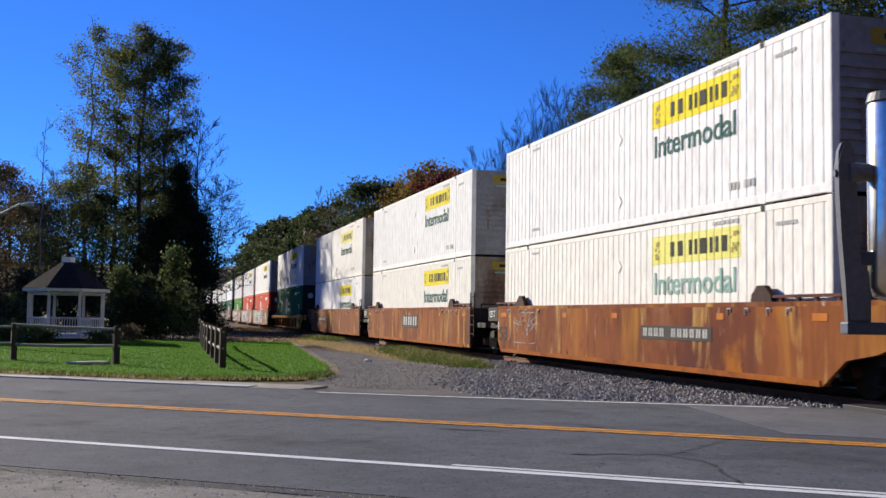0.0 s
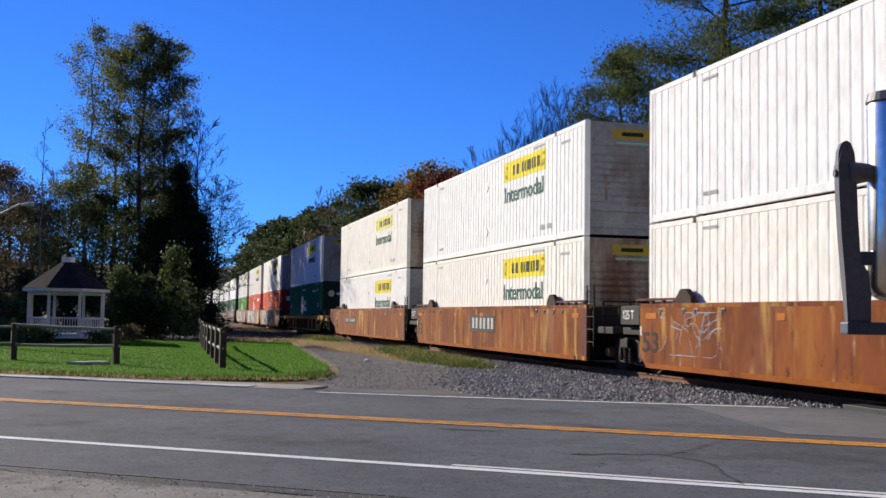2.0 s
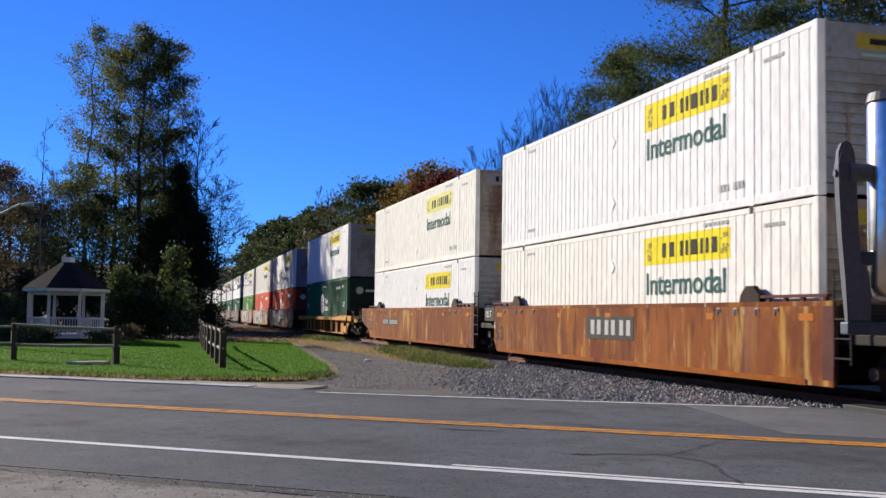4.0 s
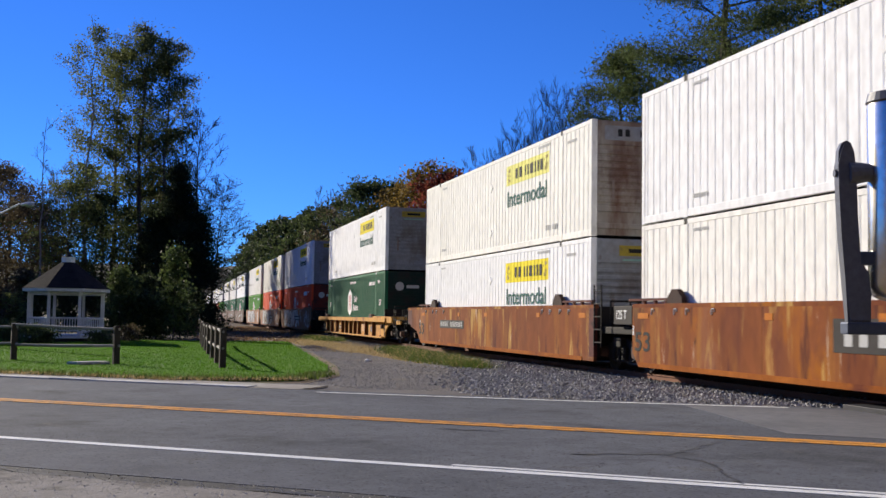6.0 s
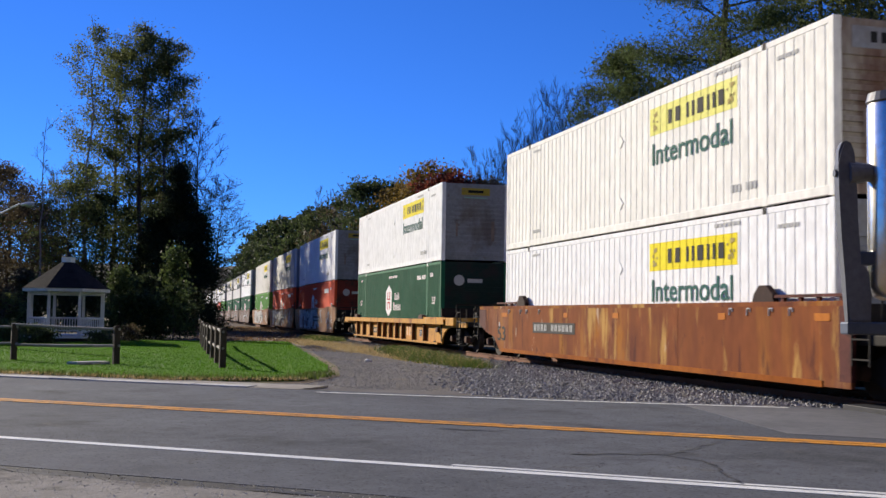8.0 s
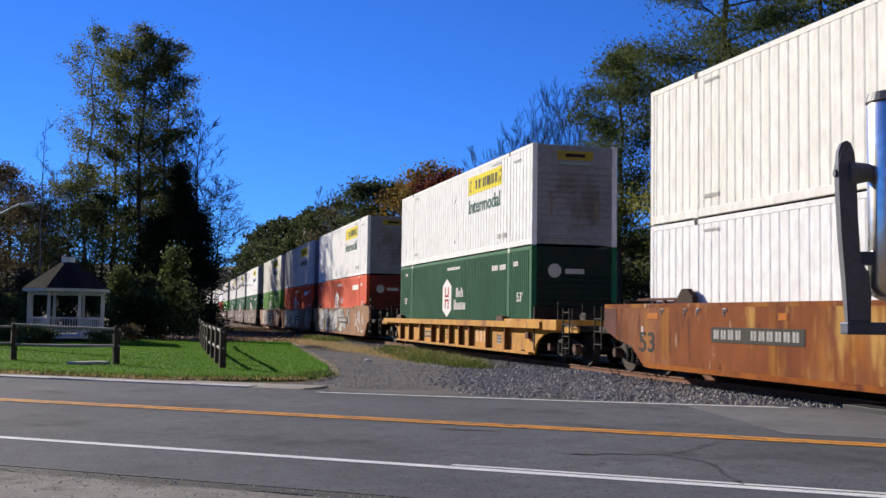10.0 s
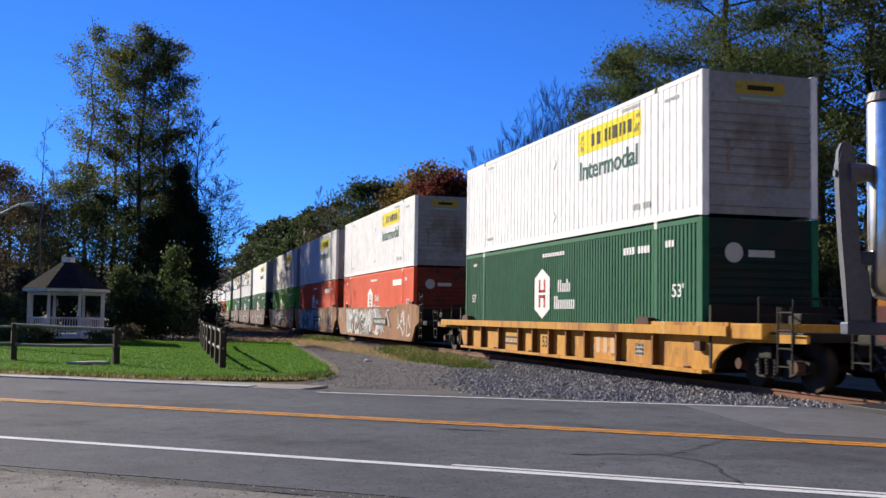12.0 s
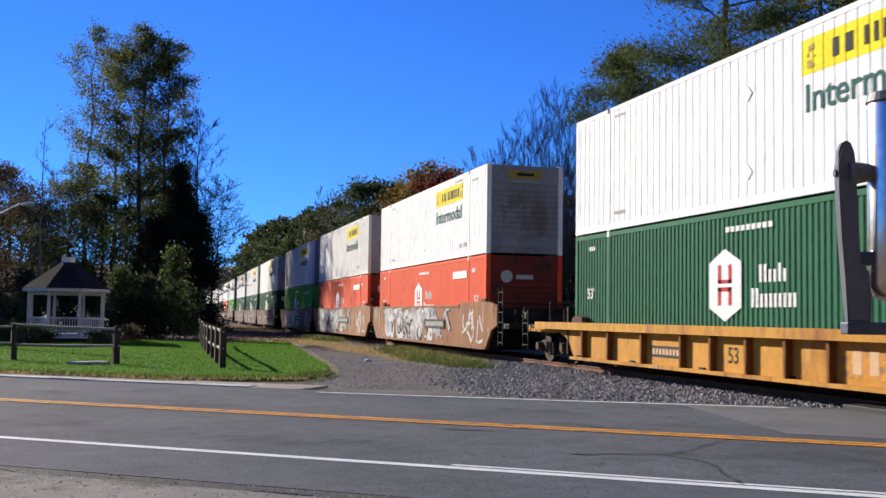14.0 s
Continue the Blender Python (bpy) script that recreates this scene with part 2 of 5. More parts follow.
    "leaf_litter": leaf_mat("leaf_litter", (0.16, 0.095, 0.05), (0.25, 0.16, 0.085)),
    "earth": mat("earth", (0.07, 0.046, 0.033), (0.13, 0.088, 0.06), 0.9, 0.95, spec=0.1, bump=0.9, bscale=12, stain=[((0.2, 0.14, 0.095), 1.6, 0.6, 0.1), ((0.045, 0.032, 0.025), 0.5, 0.54, 0.12)]),
    "leaf_olive": leaf_mat("leaf_olive", (0.082, 0.108, 0.038), (0.135, 0.146, 0.05)),
    "leaf_dark": leaf_mat("leaf_dark", (0.036, 0.056, 0.021), (0.064, 0.08, 0.031)),
    "leaf_pine": leaf_mat("leaf_pine", (0.044, 0.074, 0.026), (0.092, 0.112, 0.036)),
    "leaf_gold": leaf_mat("leaf_gold", (0.13, 0.095, 0.024), (0.2, 0.125, 0.03)),
    "leaf_lime": leaf_mat("leaf_lime", (0.14, 0.155, 0.038), (0.21, 0.2, 0.05)),
    "leaf_red": leaf_mat("leaf_red", (0.11, 0.03, 0.022), (0.17, 0.045, 0.028)),
    "leaf_brown": leaf_mat("leaf_brown", (0.07, 0.058, 0.035), (0.104, 0.08, 0.045)),
    "hill": mat("hill", (0.05, 0.055, 0.05), (0.09, 0.075, 0.055), 0.02, 1.0, bump=0, shift=False, stain=((0.12, 0.09, 0.06), 0.05, 0.55, 0.1)),
    "sign_scroll": mat("sign_scroll", (0.35, 0.27, 0.08), (0.42, 0.33, 0.1), 4, 0.8, bump=0),
    "grime": mat("grime", (0.16, 0.13, 0.12), (0.26, 0.2, 0.17), 3, 0.8, bump=0),
    "chrome": mat("chrome", (0.76, 0.73, 0.69), (0.82, 0.79, 0.75), 6, 0.24, 1.0, bump=0.02, bscale=20),
    "black_steel": mat("black_steel", (0.12, 0.125, 0.14), (0.16, 0.165, 0.185), 8, 0.34, 0.0, bump=0.05),
    "blue_steel": mat("blue_steel", (0.07, 0.085, 0.12), (0.09, 0.105, 0.14), 8, 0.45, 0.2, bump=0.05),
    "lamp_white": mat("lamp_white", (0.7, 0.7, 0.7), (0.8, 0.8, 0.8), 5, 0.4, bump=0),
    "lamp_metal": mat("lamp_metal", (0.4, 0.41, 0.42), (0.5, 0.5, 0.5), 5, 0.4, 0.6, bump=0),
}


# ---- mesh helpers ----
def obj(name, bm, material, parent=None, label=""):
    me = bpy.data.meshes.new(name)
    bmesh.ops.recalc_face_normals(bm, faces=bm.faces)
    bm.to_mesh(me)
    bm.free()
    me.materials.append(M[material])
    ob = new(name, me)
    ob.parent = parent
    return tagged(ob, label)


FINE = {"sign_mark", "sign_scroll", "stencil", "end_mark", "end_stain", "name_block", "emblem_bar", "plate_mark", "data_mark", "weld_seam", "cross_bearer", "guide_rail"}


def part(name, bm, material, parent, label=""):
    """A mesh of its own under a thing; marks too small to pick apart stay joined."""
    ob = obj(name, bm, material, parent, label)
    return tagged(ob, kind="stuff") if name in FINE else ob


def raw(name, verts, faces, material, parent=None, smooth=False):
    me = bpy.data.meshes.new(name)
    me.from_pydata([tuple(v) for v in verts], [], [tuple(f) for f in faces])
    me.materials.append(M[material])
    if smooth:
        me.shade_smooth()
    ob = new(name, me)
    ob.parent = parent
    return ob


def thing(name, label, category, group=""):
    return tagged(new(name), label, category, group)


def box(bm, x0, x1, y0, y1, z0, z1, bevel=0.0):
    r = bmesh.ops.create_cube(bm, size=1.0, matrix=Matrix.LocRotScale(((x0 + x1) / 2, (y0 + y1) / 2, (z0 + z1) / 2), None, (abs(x1 - x0), abs(y1 - y0), abs(z1 - z0))))
    if bevel:
        bmesh.ops.bevel(bm, geom=list({e for v in r["verts"] for e in v.link_edges}), offset=bevel, segments=2, affect="EDGES", profile=0.6)
    return bm


def boxes(*rows):
    bm = bmesh.new()
    for r in rows:
        box(bm, *r)
    return bm


def tube(bm, p, q, r0, r1=None, n=8, caps=True):
    p, q = Vector(p), Vector(q)
    r1 = r0 if r1 is None else r1
    m = Matrix.Translation((p + q) / 2) @ (q - p).to_track_quat("Z", "Y").to_matrix().to_4x4()
    bmesh.ops.create_cone(bm, cap_ends=caps, segments=n, radius1=r0, radius2=r1, depth=(q - p).length, matrix=m)
    return bm


def prism_x(bm, pts, x0, x1):
    """A polygon of (y, z) corners, extruded from x0 to x1."""
    a = [bm.verts.new((x0, y, z)) for y, z in pts]
    b = [bm.verts.new((x1, y, z)) for y, z in pts]
    bm.faces.new(a)
    bm.faces.new(b[::-1])
    for i in range(len(pts)):
        j = (i + 1) % len(pts)
        bm.faces.new((a[i], b[i], b[j], a[j]))
    return bm


def sheet(name, pts, z, material, thick=0.06, kind="structure", label=""):
    """A flat slab over a polygon of (x, y) corners."""
    bm = bmesh.new()
    a = [bm.verts.new((x, y, z)) for x, y in pts]
    b = [bm.verts.new((x, y, z - thick)) for x, y in pts]
    bm.faces.new(a)
    bm.faces.new(b[::-1])
    for i in range(len(pts)):
        j = (i + 1) % len(pts)
        bm.faces.new((a[i], b[i], b[j], a[j]))
    return tagged(obj(name, bm, material), label, kind=kind)


def letters(name, body, material, parent, width, height, place):
    """Text fitted into width x height metres; place maps (u, v, w) to the thing's space."""
    cu = bpy.data.curves.new("text", "FONT")
    cu.body, cu.extrude, cu.offset, cu.resolution_u = body, 0.003, 0.009, 4
    tmp = new("text", cu)
    bpy.context.view_layer.update()
    me = bpy.data.meshes.new_from_object(tmp.evaluated_get(bpy.context.evaluated_depsgraph_get()))
    bpy.data.objects.remove(tmp)
    co = np.array([v.co[:] for v in me.vertices])
    lo, hi = co.min(0), co.max(0)
    for v in me.vertices:
        v.co = place((v.co.x - lo[0]) / (hi[0] - lo[0]) * width, (v.co.y - lo[1]) / (hi[1] - lo[1]) * height, v.co.z)
    me.materials.clear()
    me.materials.append(M[material])
    me.name = name
    ob = new(name, me)
    ob.parent = parent
    return ob


# ---- track ----
TRACK_X = 11.73
SPEED = 4.845


def track_x(y):
    return TRACK_X + (0.001545 * (y - 50) ** 1.5 if y > 50 else 0.0)


def along(y):
    """The pose on the track at y, facing along it."""
    h = 8.5
    dx = track_x(y + h) - track_x(y - h)
    return pose((track_x(y + h) + track_x(y - h)) / 2, y, 0, 0, 0, -math.degrees(math.atan2(dx, 2 * h)))


MOVES = []   # (thing, y of the container's middle at 0 s)
WHEELS = []  # (wheelset, its place in its parent)
# ---- ground, road, track bed ----
def ground():
    bm = bmesh.new()
    xs = [-2500, -600, -150, -60, -30, -15, 0, 15, 30, 60, 150, 600, 2500]
    ys = [-600, -100, -40, -15, 0, 15, 30, 45, 60, 80, 110, 160, 300, 600, 1200, 3000]
    v = {}
    for i, x in enumerate(xs):
        for j, y in enumerate(ys):
            v[i, j] = bm.verts.new((x, y, -0.2))
    for i in range(len(xs) - 1):
        for j in range(len(ys) - 1):
            bm.faces.new((v[i, j], v[i + 1, j], v[i + 1, j + 1], v[i, j + 1]))
    tagged(obj("ground", bm, "soil"), "bare brown soil with sparse dry grass", kind="structure")


ROAD_D = Vector((0.809, -0.588, 0))
ROAD_N = Vector((0.588, 0.809, 0))


def on_road(a, n):
    p = ROAD_D * a + ROAD_N * n
    return (p.x, p.y)


def strip(name, n0, n1, a0, a1, z, material, label, thick=0.06, bend=0.0):
    """A long strip beside the road's axis; bend turns the part past the driveway towards the crossing."""
    pts = []
    for k in range(25):
        a = a0 + (a1 - a0) * k / 24
        pts.append((a, n0 + bend * max(0.0, a + 9) * 0.1))
    for k in range(24, -1, -1):
        a = a0 + (a1 - a0) * k / 24
        pts.append((a, n1 + bend * max(0.0, a + 9) * 0.1))
    return sheet(name, [on_road(*p) for p in pts], z, material, thick, label=label)


def road():
    strip("road", 7.3, 16.75, -160, 120, -0.1, "asphalt", "worn grey asphalt two-lane road", 0.12)
    # the widening towards the crossing
    sheet("road_widening", [on_road(-13, 16.752), on_road(1.9, 16.752), on_road(1.4, 17.9), on_road(-5, 17.05)], -0.1, "asphalt", 0.12, label="asphalt verge beside the crossing")
    sheet("crossing_patch", [on_road(-2.4, 16.9), on_road(-0.7, 13.3), on_road(8, 12.9), on_road(8, 17.6), on_road(0.9, 17.55)], -0.096, "asphalt_pale", 0.02, label="paler asphalt laid at the level crossing")
    strip("pavement", 2.0, 6.98, -160, -1.5, -0.09, "concrete", "broken pale concrete apron beside the road", 0.12)
    strip("shoulder", 5.0, 7.298, -160, 60, -0.104, "asphalt_worn", "cracked asphalt shoulder", 0.12)
    kerb = tagged(new("kerb"), "low broken pale concrete kerb along the lawn", "kerb", kind="structure")
    rng = random.Random(21)
    a = -10.0
    while a > -30:
        n = rng.uniform(0.9, 2.6)
        bm = bmesh.new()
        q = rng.uniform(0.3, 0.46)
        m = Matrix.Translation((*on_road(a - n / 2, 16.76 + q / 2), -0.12)) @ Matrix.Rotation(math.atan2(-0.588, 0.809) + rng.uniform(-0.012, 0.012), 4, "Z") @ Matrix.Rotation(rng.uniform(-0.02, 0.02), 4, "X")
        bmesh.ops.create_cube(bm, size=1.0, matrix=m @ Matrix.Diagonal((n - 0.03, q, 0.075 + rng.uniform(0, 0.025), 1)))
        bmesh.ops.bevel(bm, geom=bm.edges[:], offset=0.012, segments=1, affect="EDGES")
        part("kerb_block", bm, "kerb_stone", kerb)
        a -= n
    strip("sandy_strip", 16.77, 17.93, -60, -9.0, -0.094, "sand", "pale sandy strip between road and lawn", 0.06)
    strip("kerb_far", 16.78, 17.15, -160, a, -0.075, "kerb_stone", "low pale concrete kerb along the lawn", 0.2)
    strip("edge_line_near", 8.79, 8.94, -160, 60, -0.095, "line_white", "white painted edge line", 0.004)
    strip("edge_line_double", 8.99, 9.07, -3.3, 60, -0.095, "line_white", "second thin white edge line", 0.004)
    strip("centre_line", 12.36, 12.535, -160, 60, -0.092, "line_orange", "orange painted centre line", 0.004)
    strip("centre_line_second", 12.57, 12.73, -160, 60, -0.092, "line_orange", "orange painted centre line", 0.004)
    bm = bmesh.new()
    pts = [(2.81, 18.15), (4.69, 17.02), (7.2, 15.62), (9.39, 14.5)]
    for (xa, ya), (xb, yb) in zip(pts, pts[1:]):
        vs = [bm.verts.new(p) for p in ((xa, ya - 0.08, -0.09), (xb, yb - 0.08, -0.09), (xb, yb + 0.08, -0.09), (xa, ya + 0.08, -0.09))]
        bm.faces.new(vs)
    tagged(obj("edge_line_far", bm, "line_white"), "white painted edge line by the gravel", kind="structure")
    rng = random.Random(5)
    cracks = [[(3.25, 12.2), (3.9, 11.9), (4.6, 12.25), (5.6, 12.0)], [(4.9, 9.6), (5.0, 9.0), (4.7, 8.2), (4.55, 7.6)], [(4.0, 9.8), (4.9, 9.6), (5.6, 10.2), (6.4, 10.9)], [(0.1, 8.5), (0.5, 8.25), (0.9, 8.1), (1.6, 7.5)], [(-1.2, 9.75), (-0.5, 9.0), (0.1, 8.5)]]
    for c in cracks:
        bm = bmesh.new()
        dense = []
        for (xa, ya), (xb, yb) in zip(c, c[1:]):
            for k in range(6):
                f = k / 6
                dense.append((xa + (xb - xa) * f + rng.uniform(-0.04, 0.04), ya + (yb - ya) * f + rng.uniform(-0.06, 0.06)))
        dense.append(c[-1])
        old = None
        for x, y in dense:
            w = rng.uniform(0.008, 0.03)
            cur = (bm.verts.new((x, y - w, -0.0935)), bm.verts.new((x + w, y + w, -0.0935)))
            if old:
                bm.faces.new((old[0], cur[0], cur[1], old[1]))
            old = cur
        tagged(obj("road_crack", bm, "tar"), "dark sealed crack in the asphalt", kind="structure")


def ribbon(name, n0, n1, y0, y1, z, material, step=4.0, label="", thick=0.0):
    """A strip along the track between two offsets from its middle."""
    verts, faces = [], []
    k = int((y1 - y0) / step) + 1
    for i in range(k + 1):
        y = y0 + (y1 - y0) * i / k
        for n in (n0, n1):
            verts.append((track_x(y) + n, y, z))
        if i:
            a = 2 * i
            faces.append((a - 2, a - 1, a + 1, a))
    return tagged(raw(name, verts, faces, material), label, kind="structure")


def rail(offset, name):
    prof = [(-0.07, -0.172), (0.07, -0.172), (0.07, -0.155), (0.012, -0.14), (0.012, -0.045), (0.036, -0.035), (0.036, -0.004), (-0.036, -0.004), (-0.036, -0.035), (-0.012, -0.045), (-0.012, -0.14), (-0.07, -0.155)]
    verts, faces, n = [], [], len(prof)
    k = 160
    for i in range(k + 1):
        y = -60 + 660 * i / k
        verts += [(track_x(y) + offset + a, y, b) for a, b in prof]
        if i:
            o = (i - 1) * n
            faces += [(o + j, o + (j + 1) % n, o + n + (j + 1) % n, o + n + j) for j in range(n)]
    r = tagged(raw(name, verts, faces, "rail_side"), "rusty steel running rail with a polished head", kind="structure")
    head = ribbon("rail_head", offset - 0.03, offset + 0.03, -60, 600, 0.0, "rail_top", 4.0)
    head.parent = r
    return r


def track():
    ribbon("ballast", -2.6, 2.6, -60, 600, -0.185, "gravel", 4, "grey crushed stone ballast")
    rail(-0.753, "rail_near")
    rail(0.753, "rail_far")
    bed = tagged(new("track_ties"), "dark creosoted timber sleepers under the rails", "sleepers", kind="structure")
    me = None
    for i in range(150):
        y = 14.5 + i * 0.54
        if me is None:
            bm = boxes((-1.3, 1.3, -0.115, 0.115, -0.33, -0.174, 0.012))
            t = part("tie", bm, "tie", bed)
            me = t.data
        else:
            t = new("tie", me)
            t.parent = bed
        t.location = (track_x(y), y, 0)
    bm = bmesh.new()
    for a, b in ((-1.6, -0.86), (-0.64, 0.64), (0.86, 1.6)):
        box(bm, TRACK_X + a, TRACK_X + b, -8, 14.2, -0.2, -0.02, 0.01)
    tagged(obj("crossing_panel", bm, "tar"), "dark rubber level crossing panels", kind="structure")


def scatter(name, count, pick, size, material, label, seed, flat=0.7):
    """Loose stones: squashed, jittered octahedra as one mesh."""
    rng = np.random.default_rng(seed)
    base = np.array([(1, 0, 0), (0, 1, 0), (-1, 0, 0), (0, -1, 0), (0, 0, 1), (0, 0, -1)], float)
    tri = np.array([(0, 1, 4), (1, 2, 4), (2, 3, 4), (3, 0, 4), (1, 0, 5), (2, 1, 5), (3, 2, 5), (0, 3, 5)])
    P = np.array([pick(rng) for _ in range(count)])
    s = size * rng.uniform(0.45, 1.3, (count, 1, 1))
    an = rng.uniform(0, 6.28, count)
    v = base[None] * rng.uniform(0.6, 1.2, (count, 6, 1)) * np.array([1, 1, flat]) + rng.normal(0, 0.12, (count, 6, 3))
    c, sn = np.cos(an)[:, None], np.sin(an)[:, None]
    v = np.stack((v[..., 0] * c - v[..., 1] * sn, v[..., 0] * sn + v[..., 1] * c, v[..., 2]), -1) * s + P[:, None]
    f = tri[None] + 6 * np.arange(count)[:, None, None]
    return tagged(raw(name, v.reshape(-1, 3), f.reshape(-1, 3), material), label, kind="stuff")


def blades(name, count, pick, h, w, material, label, seed, lean=0.35):
    rng = np.random.default_rng(seed)
    P = np.array([pick(rng) for _ in range(count)])
    an = rng.uniform(0, 6.28, count)
    hh = h * rng.uniform(0.5, 1.3, count)
    d = np.stack((np.cos(an), np.sin(an), 0 * an), -1) * (w / 2)
    ln = rng.normal(0, lean, (count, 2)) * hh[:, None]
    top = P + np.concatenate((ln, hh[:, None]), 1)
    v = np.stack((P - d, P + d, top), 1)
    f = np.arange(3 * count).reshape(-1, 3)
    return tagged(raw(name, v.reshape(-1, 3), f, material), label, kind="stuff")


LAWN = [(-22, 38.4), (-3.2, 24.4), (0.55, 21.6), (3.0, 21.6), (3.9, 23.6), (4.6, 28), (6.0, 45), (6.6, 52), (-22, 56)]


def inside(x, y, poly):
    hit = False
    for (xa, ya), (xb, yb) in zip(poly, poly[1:] + poly[:1]):
        if (ya > y) != (yb > y) and x < xa + (y - ya) * (xb - xa) / (yb - ya):
            hit = not hit
    return hit


def in_poly(poly, z, jitter=0.0):
    x0, x1 = min(p[0] for p in poly), max(p[0] for p in poly)
    y0, y1 = min(p[1] for p in poly), max(p[1] for p in poly)

    def pick(rng):
        while True:
            x, y = rng.uniform(x0, x1), rng.uniform(y0, y1)
            if inside(x + rng.normal(0, jitter) if jitter else x, y, poly):
                return (x, y, z)
    return pick


def verges():
    sheet("lawn", LAWN, -0.1, "grass", 0.1, label="mown green lawn")
    sheet("driveway", [(2.0, 19.4), (10.2, 14.6), (10.2, 24), (7.5, 30), (7.3, 38), (5.6, 40), (4.6, 28), (3.9, 23.6), (3.0, 21.6), (0.6, 21.5)], -0.13, "gravel", 0.08, label="grey gravel track beside the lawn")
    sheet("lawn_margin", [(0.4, 21.1), (3.1, 21.1), (4.15, 23.5), (4.85, 28), (5.7, 38), (5.2, 38), (4.5, 29), (3.8, 24), (2.9, 22), (0.5, 22)], -0.122, "soil", 0.05, label="bare brown soil margin of the lawn")
    scatter("apron_grit", 900, in_poly([on_road(-9, 6.0), on_road(-1.5, 6.0), on_road(-1.5, 7.25), on_road(-9, 7.25)], -0.09), 0.009, "kerb_stone", "loose grit on the concrete apron", 15)
    blades("lawn_grass", 90000, in_poly([p if p[0] > -10 else (-9, 30 if p[1] < 45 else 52) for p in LAWN], -0.1, 0.12), 0.026, 0.02, "blade", "short green lawn grass", 1)
    blades("lawn_edge_grass", 3500, in_poly([(-9, 28.6), (-3.2, 24.3), (0.55, 21.5), (3.1, 21.5), (4.1, 23.6), (3.6, 23.8), (2.8, 22.1), (0.6, 22.1), (-3.2, 24.9), (-9, 29.2)], -0.1, 0.1), 0.11, 0.03, "weed", "ragged grass along the kerb", 2)
    blades("kerb_straw", 2600, in_poly([(-9, 28.4), (-3.2, 24.2), (0.55, 21.45), (3.2, 21.45), (3.1, 21.75), (0.6, 21.75), (-3.2, 24.5), (-9, 28.7)], -0.1, 0.1), 0.07, 0.03, "straw", "dry grass and litter along the kerb", 12, 0.8)
    sheet("lineside_earth", [(3.0, 50.5), (6.2, 49), (7.2, 56), (9.2, 62), (10.4, 70), (13.5, 120), (17, 170), (5, 170), (1.5, 80)], -0.17, "earth", 0.05, label="bare brown earth with leaf litter beside the track")
    blades("leaf_litter", 5200, in_poly([(3.2, 52), (6.6, 51), (9.0, 63), (10, 72), (12.5, 115), (5, 115), (2, 80)], -0.168, 0.3), 0.05, 0.16, "leaf_litter", "brown leaf litter on the bare earth", 5, 1.6)
    spots = [(9.3, 60.5, 0.7), (9.4, 57, 0.6), (9.5, 41, 0.5), (9.2, 38, 0.7), (9.0, 35, 0.75), (8.7, 32.4, 0.75), (8.5, 30, 0.55), (8.4, 28.2, 0.4)]

    def clump(rng):
        x, y, r = spots[rng.integers(0, len(spots))]
        return (x + rng.normal(0, r * 0.5), y + rng.normal(0, r * 1.6), -0.19)
    blades("verge_weeds", 20000, clump, 0.22, 0.028, "weed", "tall green weeds beside the track", 3, 0.6)
    blades("verge_dry_weeds", 2200, clump, 0.26, 0.022, "straw", "dry stalks among the weeds", 13, 0.7)
    blades("verge_straw", 15000, in_poly([(7.2, 26.5), (9.4, 25.6), (10.0, 30), (10.0, 62), (7.6, 62), (6.8, 50), (6.9, 42), (7.3, 32)], -0.19, 0.45), 0.08, 0.025, "straw", "dry straw grass beside the track", 4, 1.0)
    scatter("ballast_stones", 14000, in_poly([(5.4, 18.0), (9.4, 15.05), (10.95, 14.6), (10.95, 30), (9.4, 33), (7.4, 24.5)], -0.13, 0.5), 0.042, "stone", "loose grey ballast stones", 7)
    scatter("track_stones", 9000, in_poly([(9.2, 15), (13.4, 15), (13.4, 62), (9.2, 62)], -0.17), 0.055, "stone", "grey ballast stones on the track bed", 8)
    scatter("driveway_stones", 8000, in_poly([(2.6, 20.2), (7.5, 17.4), (7.2, 30), (7.2, 48), (6.2, 45), (4.8, 28), (4.0, 23.4)], -0.13), 0.017, "stone", "fine gravel on the driveway", 9)


# ---- fence ----
def fence_run(pts, label):
    f = thing("fence", label, "fence", "split-rail fences")
    rng = random.Random(int(pts[0][1] * 10))
    for x, y in pts:
        bm = bmesh.new()
        lean = rng.uniform(-0.03, 0.03)
        bmesh.ops.create_cube(bm, size=1.0, matrix=Matrix.Translation((x, y, 0.33)) @ Matrix.Rotation(lean, 4, "X") @ Matrix.Rotation(rng.uniform(0, 0.4), 4, "Z") @ Matrix.Diagonal((0.15, 0.15, 1.04, 1)))
        bmesh.ops.bevel(bm, geom=bm.edges[:], offset=0.02, segments=2, affect="EDGES")
        part("post", bm, "post_wood", f, "dark weathered square post")
    for (xa, ya), (xb, yb) in zip(pts, pts[1:]):
        for z in (0.33, 0.78):
            bm = bmesh.new()
            za, zb = z + rng.uniform(-0.05, 0.05), z + rng.uniform(-0.05, 0.05)
            d = Vector((xb - xa, yb - ya, 0)).normalized() * 0.1
            mid = Vector(((xa + xb) / 2, (ya + yb) / 2, (za + zb) / 2 - 0.02))
            tube(bm, Vector((xa, ya, za)) - d, mid, 0.034, 0.044, 7)
            tube(bm, mid, Vector((xb, yb, zb)) + d, 0.044, 0.034, 7)
            part("rail", bm, "rail_wood", f, "pale weathered split rail")
    return f


